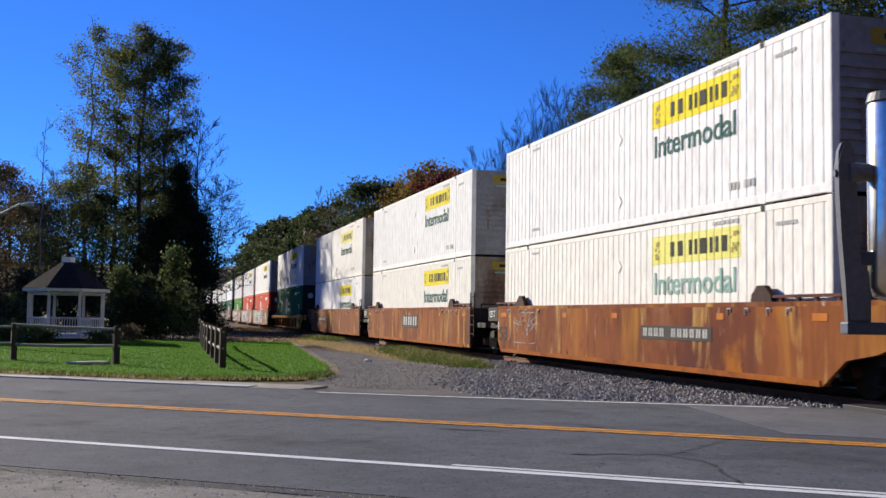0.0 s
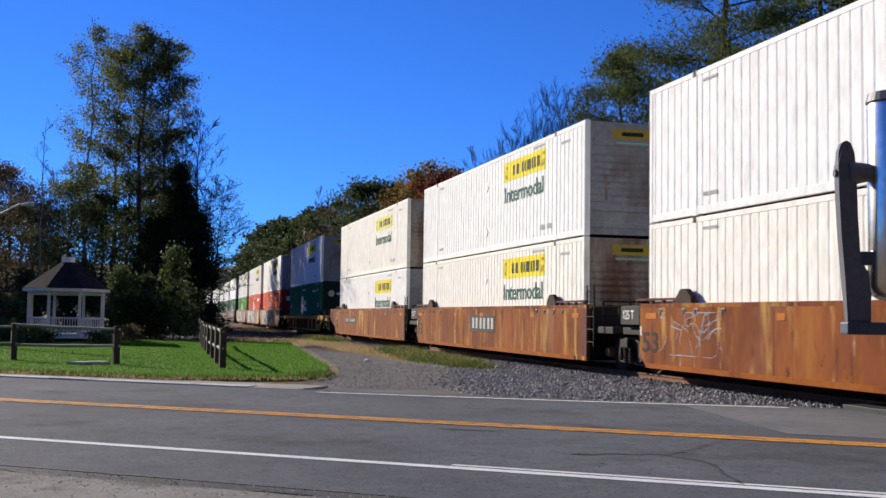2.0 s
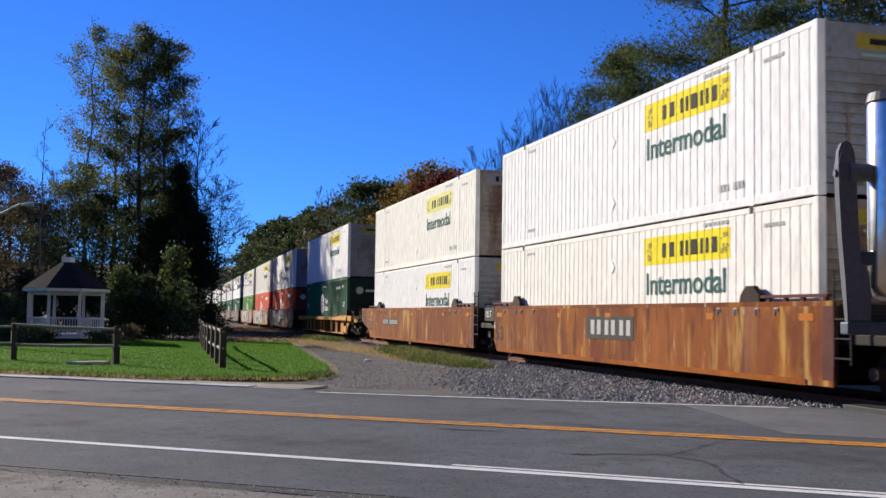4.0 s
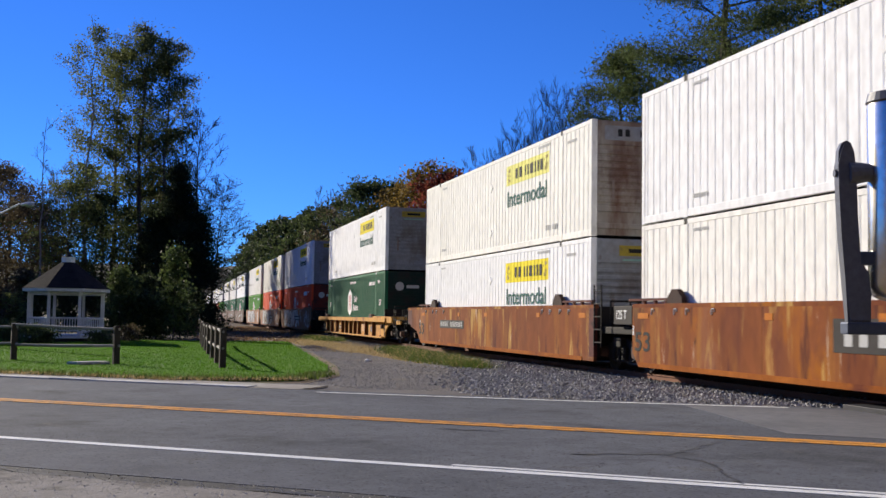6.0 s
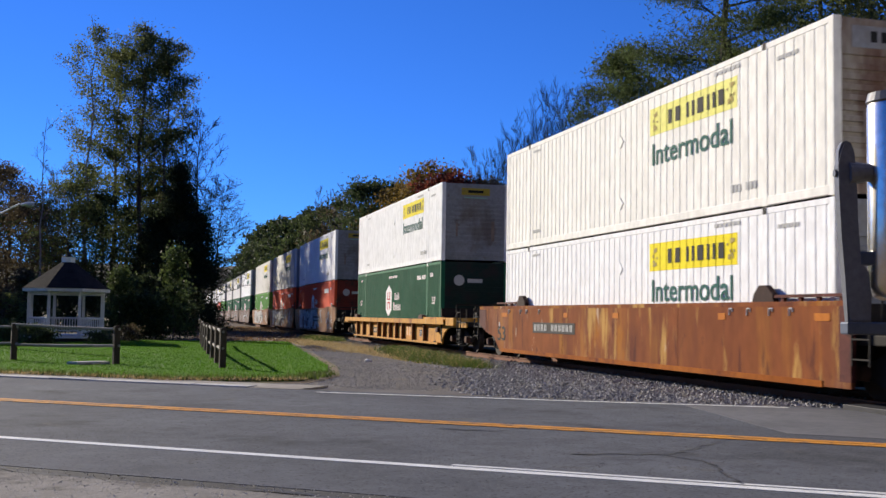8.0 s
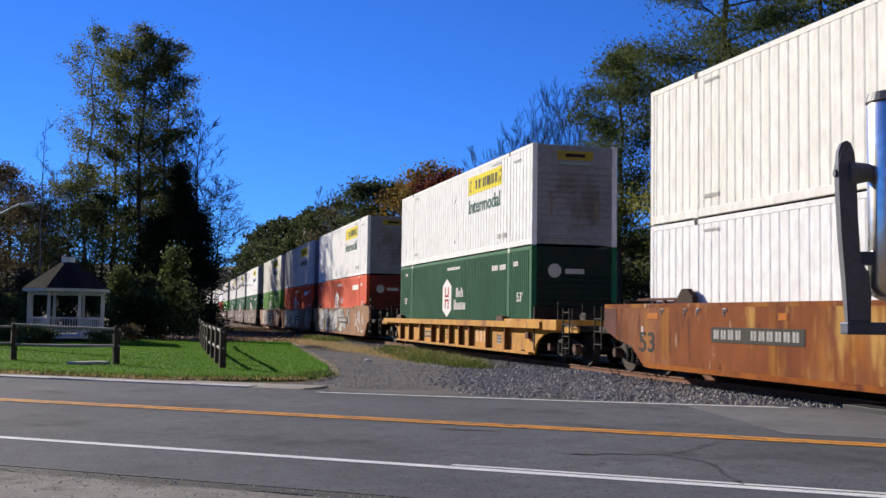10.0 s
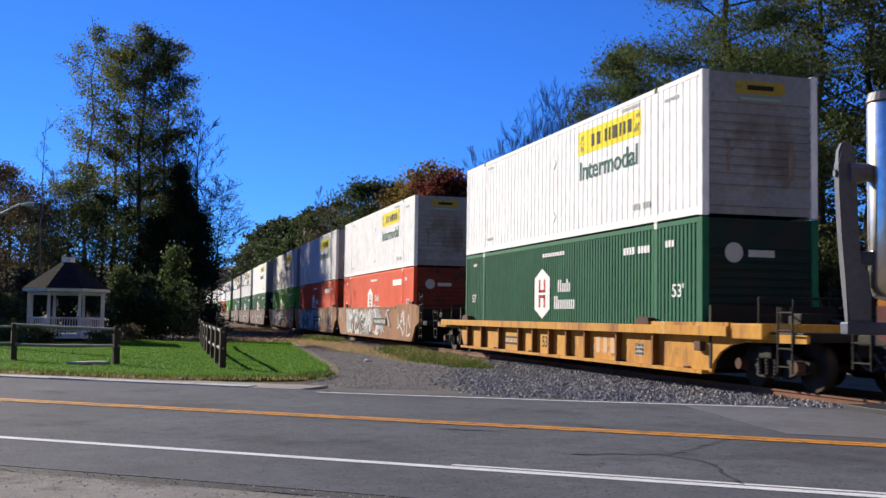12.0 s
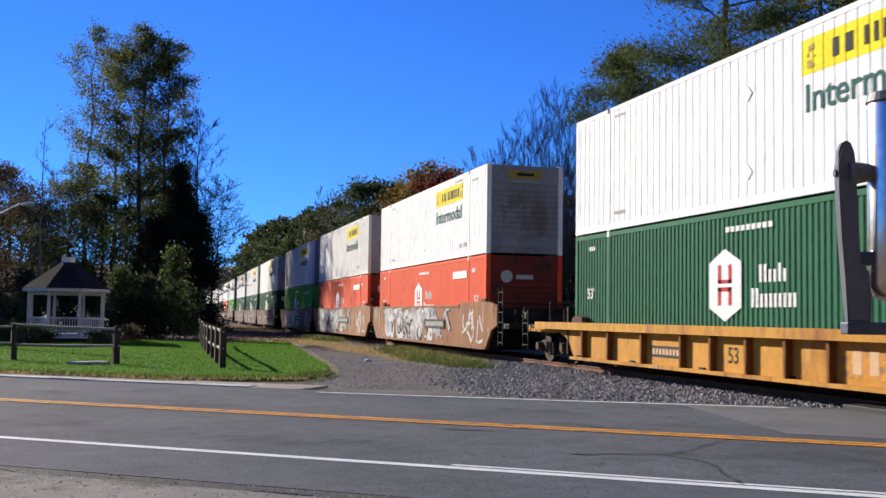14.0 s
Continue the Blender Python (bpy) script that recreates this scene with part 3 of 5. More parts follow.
def fences():
    fence_run([(-8.2, 33.8), (-5.9, 32.2), (-3.29, 30.5), (-0.66, 28.2)], "dark-posted split-rail fence with pale rails before the lawn")
    fence_run([(1.82, 26.5), (1.87, 29.2), (1.93, 32.2), (1.99, 35.3), (2.08, 38.6), (2.18, 42.2), (2.3, 46)], "dark-posted split-rail fence running beside the gravel track")


# ---- gazebo ----
def gazebo(cx, cy):
    g = thing("gazebo", "white wooden octagonal gazebo with a dark shingled roof", "gazebo")
    g.location = (cx, cy, -0.24)
    R, off = 1.63, radians(22.5)
    ring = [(R * math.cos(off + k * math.pi / 4), R * math.sin(off + k * math.pi / 4)) for k in range(8)]

    def octo(r, z0, z1, r1=None):
        bm = bmesh.new()
        bmesh.ops.create_cone(bm, cap_ends=True, segments=8, radius1=r, radius2=r if r1 is None else r1, depth=z1 - z0, matrix=Matrix.Translation((0, 0, (z0 + z1) / 2)) @ Matrix.Rotation(off, 4, "Z"))
        return bm

    part("deck", octo(1.8, 0.28, 0.42), "white_wood", g)
    # the dark roof colour stands in for shade on the lattice
    part("base", octo(1.68, 0.0, 0.28), "shingle", g, "lattice base, near-black in place of its shade")
    for x, y in ring:
        part("post", boxes((x - 0.06, x + 0.06, y - 0.06, y + 0.06, 0.42, 2.3, 0.01)), "white_wood", g)
    front = 5  # the open bay faces the road
    for k in range(8):
        (xa, ya), (xb, yb) = ring[k], ring[(k + 1) % 8]
        a, b = Vector((xa, ya, 0)), Vector((xb, yb, 0))
        bm = bmesh.new()
        tube(bm, a + Vector((0, 0, 2.2)), b + Vector((0, 0, 2.2)), 0.07, n=4)
        part("fascia", bm, "white_wood", g)
        if k == front:
            continue
        bm = bmesh.new()
        tube(bm, a + Vector((0, 0, 1.12)), b + Vector((0, 0, 1.12)), 0.045, n=6)
        low_rail = bmesh.new()
        tube(low_rail, a + Vector((0, 0, 0.55)), b + Vector((0, 0, 0.55)), 0.035, n=6)
        part("bottom_rail", low_rail, "white_wood", g)
        rail_part = part("balustrade", bm, "white_wood", g)
        for i in range(1, 11):
            p = a.lerp(b, i / 11)
            bm = bmesh.new()
            tube(bm, p + Vector((0, 0, 0.57)), p + Vector((0, 0, 1.1)), 0.022, n=5)
            part("baluster", bm, "white_wood", rail_part)
    for k in range(3):
        part("step", boxes((-0.5, 0.5, -1.95 - 0.26 * (k + 1), -1.95 - 0.26 * k, 0.0, 0.36 - 0.11 * (k + 1))), "shingle", g, "dark step")
    eave = 1.92
    part("eave_trim", octo(eave, 2.27, 2.4), "white_wood", g)
    for c in range(7):
        z0 = 2.40 + c * 0.17
        r0, r1 = eave - 0.0 - c * 0.238, eave - (c + 1) * 0.238 + 0.01
        part("shingle_course", octo(r0 + 0.02, z0, z0 + 0.175, r1), "shingle", g)
    part("cupola", octo(0.3, 3.5, 3.8), "white", g, "small white cupola")
    part("cupola_roof", octo(0.33, 3.8, 3.9, 0.1), "shingle", g)
    return g


# ---- street lamp ----
def street_lamp(x, y):
    s = thing("street_lamp", "grey street lamp with a curved arm and white head", "street lamp")
    s.location = (x, y, -0.15)
    bm = bmesh.new()
    tube(bm, (-2.6, 0.4, 0), (-2.6, 0.4, 5.6), 0.14, 0.1, 10)
    part("pole", bm, "bark_grey", s, "weathered wooden pole")
    bm = bmesh.new()
    old = Vector((-2.6, 0.4, 4.05))
    for k in range(1, 9):
        f = k / 8
        p = Vector((-2.6 + 2.4 * f, 0.4 - 0.3 * f, 4.05 + 1.36 * f))
        tube(bm, old, p, 0.035, n=8)
        old = p
    part("arm", bm, "lamp_metal", s)
    bm = bmesh.new()
    bmesh.ops.create_uvsphere(bm, u_segments=14, v_segments=8, radius=1, matrix=pose(0.08, 0.08, 5.42, 0, -12) @ Matrix.Diagonal((0.27, 0.12, 0.07, 1)))
    part("head", bm, "lamp_white", s, "white lamp head")
    bm = bmesh.new()
    bmesh.ops.create_uvsphere(bm, u_segments=12, v_segments=6, radius=1, matrix=pose(0.16, 0.07, 5.38) @ Matrix.Diagonal((0.18, 0.12, 0.1, 1)))
    part("lens", bm, "lamp_metal", s)
# ---- trees ----
def tubes_mesh(segs):
    verts, faces = [], []
    for p, q, r0, r1 in segs:
        n = 3 if r0 < 0.06 else 6
        d = (q - p)
        if d.length < 1e-5:
            continue
        d.normalize()
        u = d.cross(Vector((0.31, 0.87, 0.39))).normalized()
        w = d.cross(u)
        o = len(verts)
        for c, r in ((p, r0), (q, r1)):
            for k in range(n):
                a = 2 * math.pi * k / n
                verts.append(c + (u * math.cos(a) + w * math.sin(a)) * r)
        faces += [(o + k, o + (k + 1) % n, o + n + (k + 1) % n, o + n + k) for k in range(n)]
    return verts, faces


def branch(rng, segs, tips, p, d, length, r, depth, droop, twig, wild=0.6, flat=1.0):
    steps = 4
    for k in range(steps):
        kink = 0.27 * wild
        d = (d + Vector((rng.gauss(0, kink), rng.gauss(0, kink), rng.gauss(0, 0.75 * kink) * flat - droop))).normalized()
        q = p + d * (length / steps)
        r1 = max(r * (1 - 0.8 / steps), twig)
        segs.append((p, q, r, r1))
        if depth and k:
            for _ in range(2 if depth > 1 else 3):
                e = (d * 0.7 + Vector((rng.gauss(0, wild), rng.gauss(0, wild), rng.gauss(0.7 - wild, 0.6 * wild) * flat))).normalized()
                branch(rng, segs, tips, q, e, length * rng.uniform(0.35, 0.6), r1 * 0.55, depth - 1, droop * 0.5, twig, wild, flat)
        if depth <= 1:
            tips.append(q)
        p, r = q, r1
    tips.append(p)


PROFILES = {
    "oval": lambda f: math.sin(math.pi * min(1, 0.12 + 0.86 * f)) ** 0.7,
    "top": lambda f: 0.35 + 0.65 * math.sin(math.pi * (0.15 + 0.8 * f)) if f > 0.25 else 0.25,
    "cone": lambda f: 1.05 - f,
    "pine": lambda f: 0.75 + 0.35 * math.sin(9 * f) * 0.4 - 0.6 * max(0, f - 0.6),
    "bare": lambda f: 0.9 - 0.5 * f,
}


def tree(x, y, height, low, spread, shape, leaf, bark="bark", leaves=9000, size=0.16, seed=1, branches=26, radius=0.2, label="", rise=0.5, droop=0.0, depth=1, sigma=0.42, name="tree", twig=0.012, lean=0.0, slim=0.55, wild=0.6, flat=1.0, pad=0.6, gap=0.0):
    rng = random.Random(seed)
    nr = np.random.default_rng(seed)
    segs, tips = [], []
    t = thing(name, label, "tree", "")
    t.location = (x, y, -0.25)
    trunk = [Vector((0, 0, 0))]
    for k in range(1, 11):
        trunk.append(Vector((rng.gauss(0, 0.012) * height * 0.5 + lean * k / 10, rng.gauss(0, 0.012) * height * 0.5, height * 0.97 * k / 10)))
    for k in range(10):
        segs.append((trunk[k], trunk[k + 1], radius * (1 - 0.085 * k), radius * (1 - 0.085 * (k + 1))))
    for b in range(branches):
        f = (b + rng.random()) / branches
        h = low + (0.96 - low) * f
        k = min(9, int(h * 10))
        p = trunk[k].lerp(trunk[k + 1], h * 10 - k)
        a = b * 2.399 + rng.uniform(-0.5, 0.5)
        d = Vector((math.cos(a), math.sin(a), rise * rng.uniform(0.5, 1.4)))
        branch(rng, segs, tips, p, d.normalized(), spread * PROFILES[shape](f) * rng.uniform(0.65, 1.15), radius * 0.38 * (1 - 0.6 * h), depth, droop, twig, wild, flat)
    if shape != "cone":
        tips.append(trunk[10])
    if leaves > 1000:
        segs = [g for g in segs if g[2] > 0.016]
    v, fc = tubes_mesh(segs)
    raw("trunk", v, fc, bark, t)
    if leaves:
        T = np.array([tuple(q) for q in tips])
        if gap:
            T = T[nr.random(len(T)) > gap]
        C = T[nr.integers(0, len(T), leaves)] + nr.normal(0, sigma, (leaves, 3)) * np.array([1, 1, pad])
        n = nr.normal(0, 1, (leaves, 3)) + np.array([0, 0, 0.5])
        n /= np.linalg.norm(n, axis=1)[:, None]
        u = np.cross(n, nr.normal(0, 1, (leaves, 3)))
        u /= np.linalg.norm(u, axis=1)[:, None]
        w = np.cross(n, u)
        s = size * nr.uniform(0.5, 1.3, (leaves, 1))
        q = np.stack((C - u * s, C + w * s * slim + n * s * 0.15, C + u * s, C - w * s * slim + n * s * 0.15), 1)
        raw("crown", q.reshape(-1, 3), np.arange(4 * leaves).reshape(-1, 4), leaf, t)
    return t


def ahead(px, dist):
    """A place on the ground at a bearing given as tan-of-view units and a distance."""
    a = TURN + math.atan((px - 784) / 1918.6)
    return dist * math.sin(a), dist * math.cos(a)


def woods():
    def at(px, d, *rest, **kw):
        tree(*ahead(px, d), *rest, **kw)

    def back(px, d, h, low, spread, shape, leaf, bark, leaves, size, seed, branches, radius, label, **kw):
        k = 1.47
        at(px, d * k, h * k, low, spread * k, shape, leaf, bark, int(leaves * 2.9), size * 0.62, seed, branches + 6, radius * 1.15, label, **{"sigma": 0.36, **kw})
    # the group behind the gazebo
    back(150, 62, 17.7, 0.36, 1.8, "oval", "leaf_olive", "bark_grey", 1900, 0.17, 11, 24, 0.14, "tall slender half-bare tree with sparse olive leaves", sigma=0.3, rise=0.9, gap=0.3)
    back(243, 64, 18.0, 0.42, 2.8, "oval", "leaf_olive", "bark", 7600, 0.17, 12, 20, 0.24, "tall olive-leaved tree with a dense ragged crown", rise=0.7, gap=0.42, sigma=0.4)
    back(200, 66, 17.4, 0.28, 2.4, "oval", "leaf_olive", "bark", 5800, 0.17, 13, 20, 0.2, "tall olive-leaved tree with a dense ragged crown", rise=0.7, gap=0.42, sigma=0.4)
    back(288, 64, 17.8, 0.5, 1.8, "oval", "leaf_olive", "bark", 3600, 0.17, 14, 14, 0.18, "tall olive-leaved tree with a dense ragged crown", rise=0.8, gap=0.42, sigma=0.4)
    back(222, 68, 12.6, 0.2, 2.4, "oval", "leaf_dark", "bark", 2600, 0.16, 27, 20, 0.14, "dark green undergrowth tree with thinning leaves", rise=0.7, gap=0.6)
    back(262, 67, 12.0, 0.25, 2.2, "oval", "leaf_brown", "bark", 1900, 0.16, 28, 20, 0.14, "brown undergrowth tree with thinning leaves", rise=0.7, gap=0.6)
    back(345, 62, 12.4, 0.3, 2.9, "bare", "leaf_olive", "bark", 150, 0.1, 15, 18, 0.13, "bare grey tree with fine forked twigs", rise=1.3, depth=2, twig=0.013, wild=0.42)
    back(318, 64, 11.8, 0.35, 2.2, "bare", "leaf_olive", "bark", 100, 0.1, 29, 16, 0.11, "bare grey tree with fine forked twigs", rise=1.6, depth=2, twig=0.013, wild=0.4)
    back(374, 62, 8.4, 0.2, 2.4, "bare", "leaf_olive", "bark", 260, 0.11, 16, 36, 0.1, "bare round-headed grey tree with a few last leaves", rise=0.75, depth=2, twig=0.011, wild=0.55, lean=0.8)
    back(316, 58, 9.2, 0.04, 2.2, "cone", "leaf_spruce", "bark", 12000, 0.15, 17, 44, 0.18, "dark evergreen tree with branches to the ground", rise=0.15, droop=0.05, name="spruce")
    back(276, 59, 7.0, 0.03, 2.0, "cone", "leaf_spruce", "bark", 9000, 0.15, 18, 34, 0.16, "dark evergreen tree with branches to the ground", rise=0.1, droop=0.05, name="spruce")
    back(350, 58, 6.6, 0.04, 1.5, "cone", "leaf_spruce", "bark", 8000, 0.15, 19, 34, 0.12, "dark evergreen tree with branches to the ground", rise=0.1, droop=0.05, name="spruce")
    back(122, 61, 8.2, 0.3, 2.3, "oval", "leaf_olive", "bark", 3300, 0.16, 20, 22, 0.16, "low olive-leaved tree beside the gazebo", rise=0.5, gap=0.4)
    at(70, 64, 12.6, 0.5, 1.2, "bare", "leaf_olive", "bark_grey", 0, 0.1, 21, 12, 0.08, "thin bare grey tree", rise=1.4, twig=0.009)
    back(95, 64, 9.0, 0.3, 1.8, "bare", "leaf_olive", "bark_grey", 60, 0.1, 30, 16, 0.08, "thin bare grey tree", rise=1.3, depth=2, twig=0.009, wild=0.4)
    back(180, 63, 7.6, 0.1, 2.5, "oval", "leaf_dark", "bark", 5500, 0.16, 22, 28, 0.16, "dark leafy tree behind the gazebo")
    back(14, 66, 9.4, 0.1, 2.7, "oval", "leaf_brown", "bark", 4200, 0.16, 23, 28, 0.18, "brown autumn tree with thinning leaves", gap=0.35)
    back(-24, 60, 9.0, 0.1, 3.0, "oval", "leaf_brown", "bark", 4200, 0.16, 24, 28, 0.18, "brown autumn tree with thinning leaves", gap=0.3)
    back(38, 68, 7.4, 0.05, 2.8, "oval", "leaf_brown", "bark", 5600, 0.16, 26, 28, 0.18, "dark brown tree behind the gazebo")
    back(66, 70, 7.4, 0.08, 3.0, "oval", "leaf_dark", "bark", 5600, 0.16, 25, 26, 0.18, "dark leafy tree behind the gazebo")
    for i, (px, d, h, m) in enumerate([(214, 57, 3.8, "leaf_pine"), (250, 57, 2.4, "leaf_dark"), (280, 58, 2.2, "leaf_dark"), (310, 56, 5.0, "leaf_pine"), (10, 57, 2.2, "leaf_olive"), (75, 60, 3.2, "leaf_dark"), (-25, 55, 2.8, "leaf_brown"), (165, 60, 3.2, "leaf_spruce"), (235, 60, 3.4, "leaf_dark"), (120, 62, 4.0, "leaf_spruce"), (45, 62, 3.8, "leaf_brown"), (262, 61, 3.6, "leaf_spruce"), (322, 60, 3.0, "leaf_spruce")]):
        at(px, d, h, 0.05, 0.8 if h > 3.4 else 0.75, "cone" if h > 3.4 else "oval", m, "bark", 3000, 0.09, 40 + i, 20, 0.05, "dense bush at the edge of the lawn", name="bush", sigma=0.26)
    for i, (px, d, h, m) in enumerate([(20, 47, 0.9, "leaf_olive"), (62, 46.5, 0.8, "leaf_olive"), (84, 47, 0.6, "leaf_dark"), (182, 47.5, 0.5, "leaf_olive"), (232, 51, 0.8, "leaf_brown")]):
        at(px, d, h, 0.05, 0.45, "oval", m, "bark", 900, 0.06, 60 + i, 14, 0.02, "low olive shrub before the gazebo", name="shrub", sigma=0.16)
    # the wood goes on to the west: unseen trees added to shade the gazebo
    for i, (x, y, h) in enumerate([(-16.6, 75, 13.6), (-14.2, 83, 13.8), (-20.5, 72, 13.2), (-19, 84, 14.5), (-24, 78, 14.5)]):
        tree(x, y, h, 0.12, 3.3, "oval", "leaf_dark" if i % 2 else "leaf_olive", "bark", 4500, 0.26, 90 + i, 26, 0.22, "leafy tree added out of view in the wood beside the lawn")
    # trees further left behind the lawn, in whose shade the train passes
    for i, (x, y, h) in enumerate([(1.0, 99, 15), (2.6, 103, 14), (3.2, 110, 13), (-6, 112, 17), (0.5, 116, 15)]):
        tree(x, y, h, 0.12, 2.4, "oval", "leaf_dark" if i % 2 else "leaf_olive", "bark", 2100, 0.2, 70 + i, 26, 0.2, "leafy tree beside the track", name="tree")
    # beyond the train
    pine = dict(name="pine", depth=2, flat=0.45, pad=0.45, slim=0.24)
    at(1287, 50, 25, 0.34, 5.2, "pine", "leaf_pine", "bark", 56000, 0.1, 101, 28, 0.3, "tall ragged pine with long spreading limbs", rise=0.25, sigma=0.42, gap=0.35, **pine)
    at(1098, 54, 15.6, 0.3, 2.2, "oval", "leaf_pine", "bark", 24000, 0.11, 102, 22, 0.18, "green pine with upswept branches", rise=0.6, name="pine", sigma=0.42, slim=0.26, depth=1, gap=0.3)
    at(1455, 56, 23, 0.3, 5.0, "pine", "leaf_pine", "bark", 40000, 0.11, 103, 28, 0.3, "tall ragged pine with long spreading limbs", rise=0.2, sigma=0.36, gap=0.5, **pine)
    at(1545, 54, 20, 0.12, 4.6, "oval", "leaf_olive", "bark", 30000, 0.11, 104, 32, 0.3, "olive autumn tree beyond the train", gap=0.2)
    at(1318, 45, 8.3, 0.46, 2.5, "oval", "leaf_lime", "bark_grey", 15000, 0.085, 105, 24, 0.16, "yellow-green autumn tree with a bare grey trunk", gap=0.3)
    at(1256, 47, 8.0, 0.42, 2.3, "oval", "leaf_lime", "bark", 12000, 0.085, 106, 24, 0.14, "yellow-green autumn tree beyond the train", gap=0.3)
    at(1195, 60, 15.0, 0.2, 3.0, "oval", "leaf_pine", "bark", 15000, 0.1, 107, 26, 0.2, "olive autumn tree beyond the train", gap=0.4)
    at(1350, 62, 17.5, 0.15, 3.8, "oval", "leaf_olive", "bark", 18000, 0.11, 109, 28, 0.22, "olive autumn tree beyond the train", gap=0.3)
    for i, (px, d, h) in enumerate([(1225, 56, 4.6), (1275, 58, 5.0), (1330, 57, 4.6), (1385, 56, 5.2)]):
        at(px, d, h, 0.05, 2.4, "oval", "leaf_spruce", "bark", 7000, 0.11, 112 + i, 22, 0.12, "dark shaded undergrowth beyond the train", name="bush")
    at(1475, 47, 13.5, 0.45, 3.0, "pine", "leaf_pine", "bark", 12000, 0.1, 108, 16, 0.24, "leaning dark-trunked tree beyond the train", rise=0.4, lean=-5.0, slim=0.3)
    for i, (px, d, h) in enumerate([(866, 98, 14.6), (888, 95, 15.6), (908, 91, 16.2), (928, 91, 17.4), (950, 88, 17.8), (970, 88, 18.8), (988, 84, 18.4), (1006, 85, 18.8), (1026, 82, 18.0), (1048, 82, 17.6)]):
        at(px, d, h, 0.14, 5.0, "bare", "leaf_brown", "bark", 0, 0.14, 120 + i, 28, 0.075, "bare grey tree with fine upright twigs", rise=2.5, depth=2, twig=0.0075, wild=0.27)
    for i, (px, d, h) in enumerate([(872, 104, 11), (905, 100, 11.5), (945, 97, 12), (985, 94, 12), (1025, 90, 12)]):
        at(px, d, h, 0.1, 3.4, "oval", "leaf_brown", "bark", 7000, 0.12, 150 - i, 22, 0.16, "brown thinning autumn tree", gap=0.3)
    row = [(846, 104, 15.0, "leaf_brown"), (822, 100, 14.6, "leaf_brown"), (800, 98, 14.2, "leaf_red"), (783, 97, 14.4, "leaf_red"), (765, 101, 16.0, "leaf_gold"), (742, 104, 15.2, "leaf_gold"), (716, 106, 14.8, "leaf_gold"), (695, 112, 15.4, "leaf_olive"), (672, 112, 15.8, "leaf_dark"), (650, 110, 15.4, "leaf_dark"), (625, 118, 13.6, "leaf_dark"), (600, 128, 13.4, "leaf_brown"), (575, 134, 13.4, "leaf_dark"), (550, 140, 13.2, "leaf_dark"), (525, 150, 13.2, "leaf_dark"), (502, 160, 13.8, "leaf_dark"), (480, 170, 14.4, "leaf_dark"), (465, 185, 14.4, "leaf_dark"), (450, 200, 14.0, "leaf_dark"), (443, 225, 14.0, "leaf_dark"), (434, 255, 13.5, "leaf_dark"), (428, 300, 12.8, "leaf_dark"), (422, 360, 12.5, "leaf_olive")]
    for i, (px, d, h, m) in enumerate(row):
        at(px, d, h * (1.12 if px < 640 else 0.99) + 0.5, 0.1, 3.6, "oval", m, "bark", 6500 if d < 135 else 5200, 0.17 if d < 135 else 0.27, 160 + i, 20, 0.22, {"leaf_red": "red autumn tree above the train", "leaf_gold": "golden autumn tree above the train", "leaf_dark": "dark green tree above the train", "leaf_brown": "brown autumn tree above the train", "leaf_olive": "olive green tree above the train"}[m], sigma=0.5, gap=0.25)
    for i, (px, d, h) in enumerate([(618, 122, 15.6), (590, 132, 16.0), (560, 138, 16.4), (842, 100, 16.5)]):
        at(px, d, h, 0.3, 4.0, "bare", "leaf_brown", "bark_grey", 0, 0.14, 190 + i, 16, 0.08, "bare grey tree with fine upright twigs", rise=2.4, depth=2, twig=0.011, wild=0.3)
    # a wood that closes the view behind
    nr = random.Random(9)
    for i in range(14):
        px = 585 + i * 69
        d = 140 - i * 4.6 + nr.uniform(-6, 6)
        at(px, d, d * 0.09 + nr.uniform(-1, 1), 0.05, 4.6, "oval", ("leaf_brown", "leaf_dark", "leaf_olive")[i % 3], "bark", 3000, 0.34, 200 + i, 14, 0.22, "mixed autumn wood tree on the slope", sigma=0.7)


def hills():
    # the third ridge is added unseen behind the camera, to block sky light
    for name, d, h, x0, x1, seed in (("backdrop_hill", 900, 44, -900, 900, 3), ("backdrop_ridge", 1500, 48, -1500, 1800, 8), ("backdrop_valley_side", -110, 80, -500, 600, 12)):
        verts, faces, n = [], [], 60
        for i in range(n + 1):
            x = x0 + (x1 - x0) * i / n
            top = h * (0.9 + 0.25 * noise.noise(Vector((x * 0.004, seed, 0))) + 0.1 * noise.noise(Vector((x * 0.03, seed, 5))))
            near = -150 if d > 0 else 55
            for yy, z in ((d + near * 1.2, -2), (d + near * 0.5, top * 0.6), (d, top), (d - near, -2)):
                verts.append((x, yy, z))
            if i:
                o = 4 * i
                faces += [(o - 4 + k, o + k, o + k + 1, o - 3 + k) for k in range(3)]
        tagged(raw(name, verts, faces, "hill", smooth=True), "wooded backdrop hill in autumn brown, the rear one added to block sky", kind="structure")


# ---- containers ----
HALF = 8.077
CW, CH = 1.295, 2.896


def wave(y, period, depth, flat):
    f = (y / period) % 1.0
    s = 0.08
    if f < flat:
        return 0.0
    if f < flat + s:
        return depth * (f - flat) / s
    if f < 1 - s:
        return depth
    return depth * (1 - f) / s


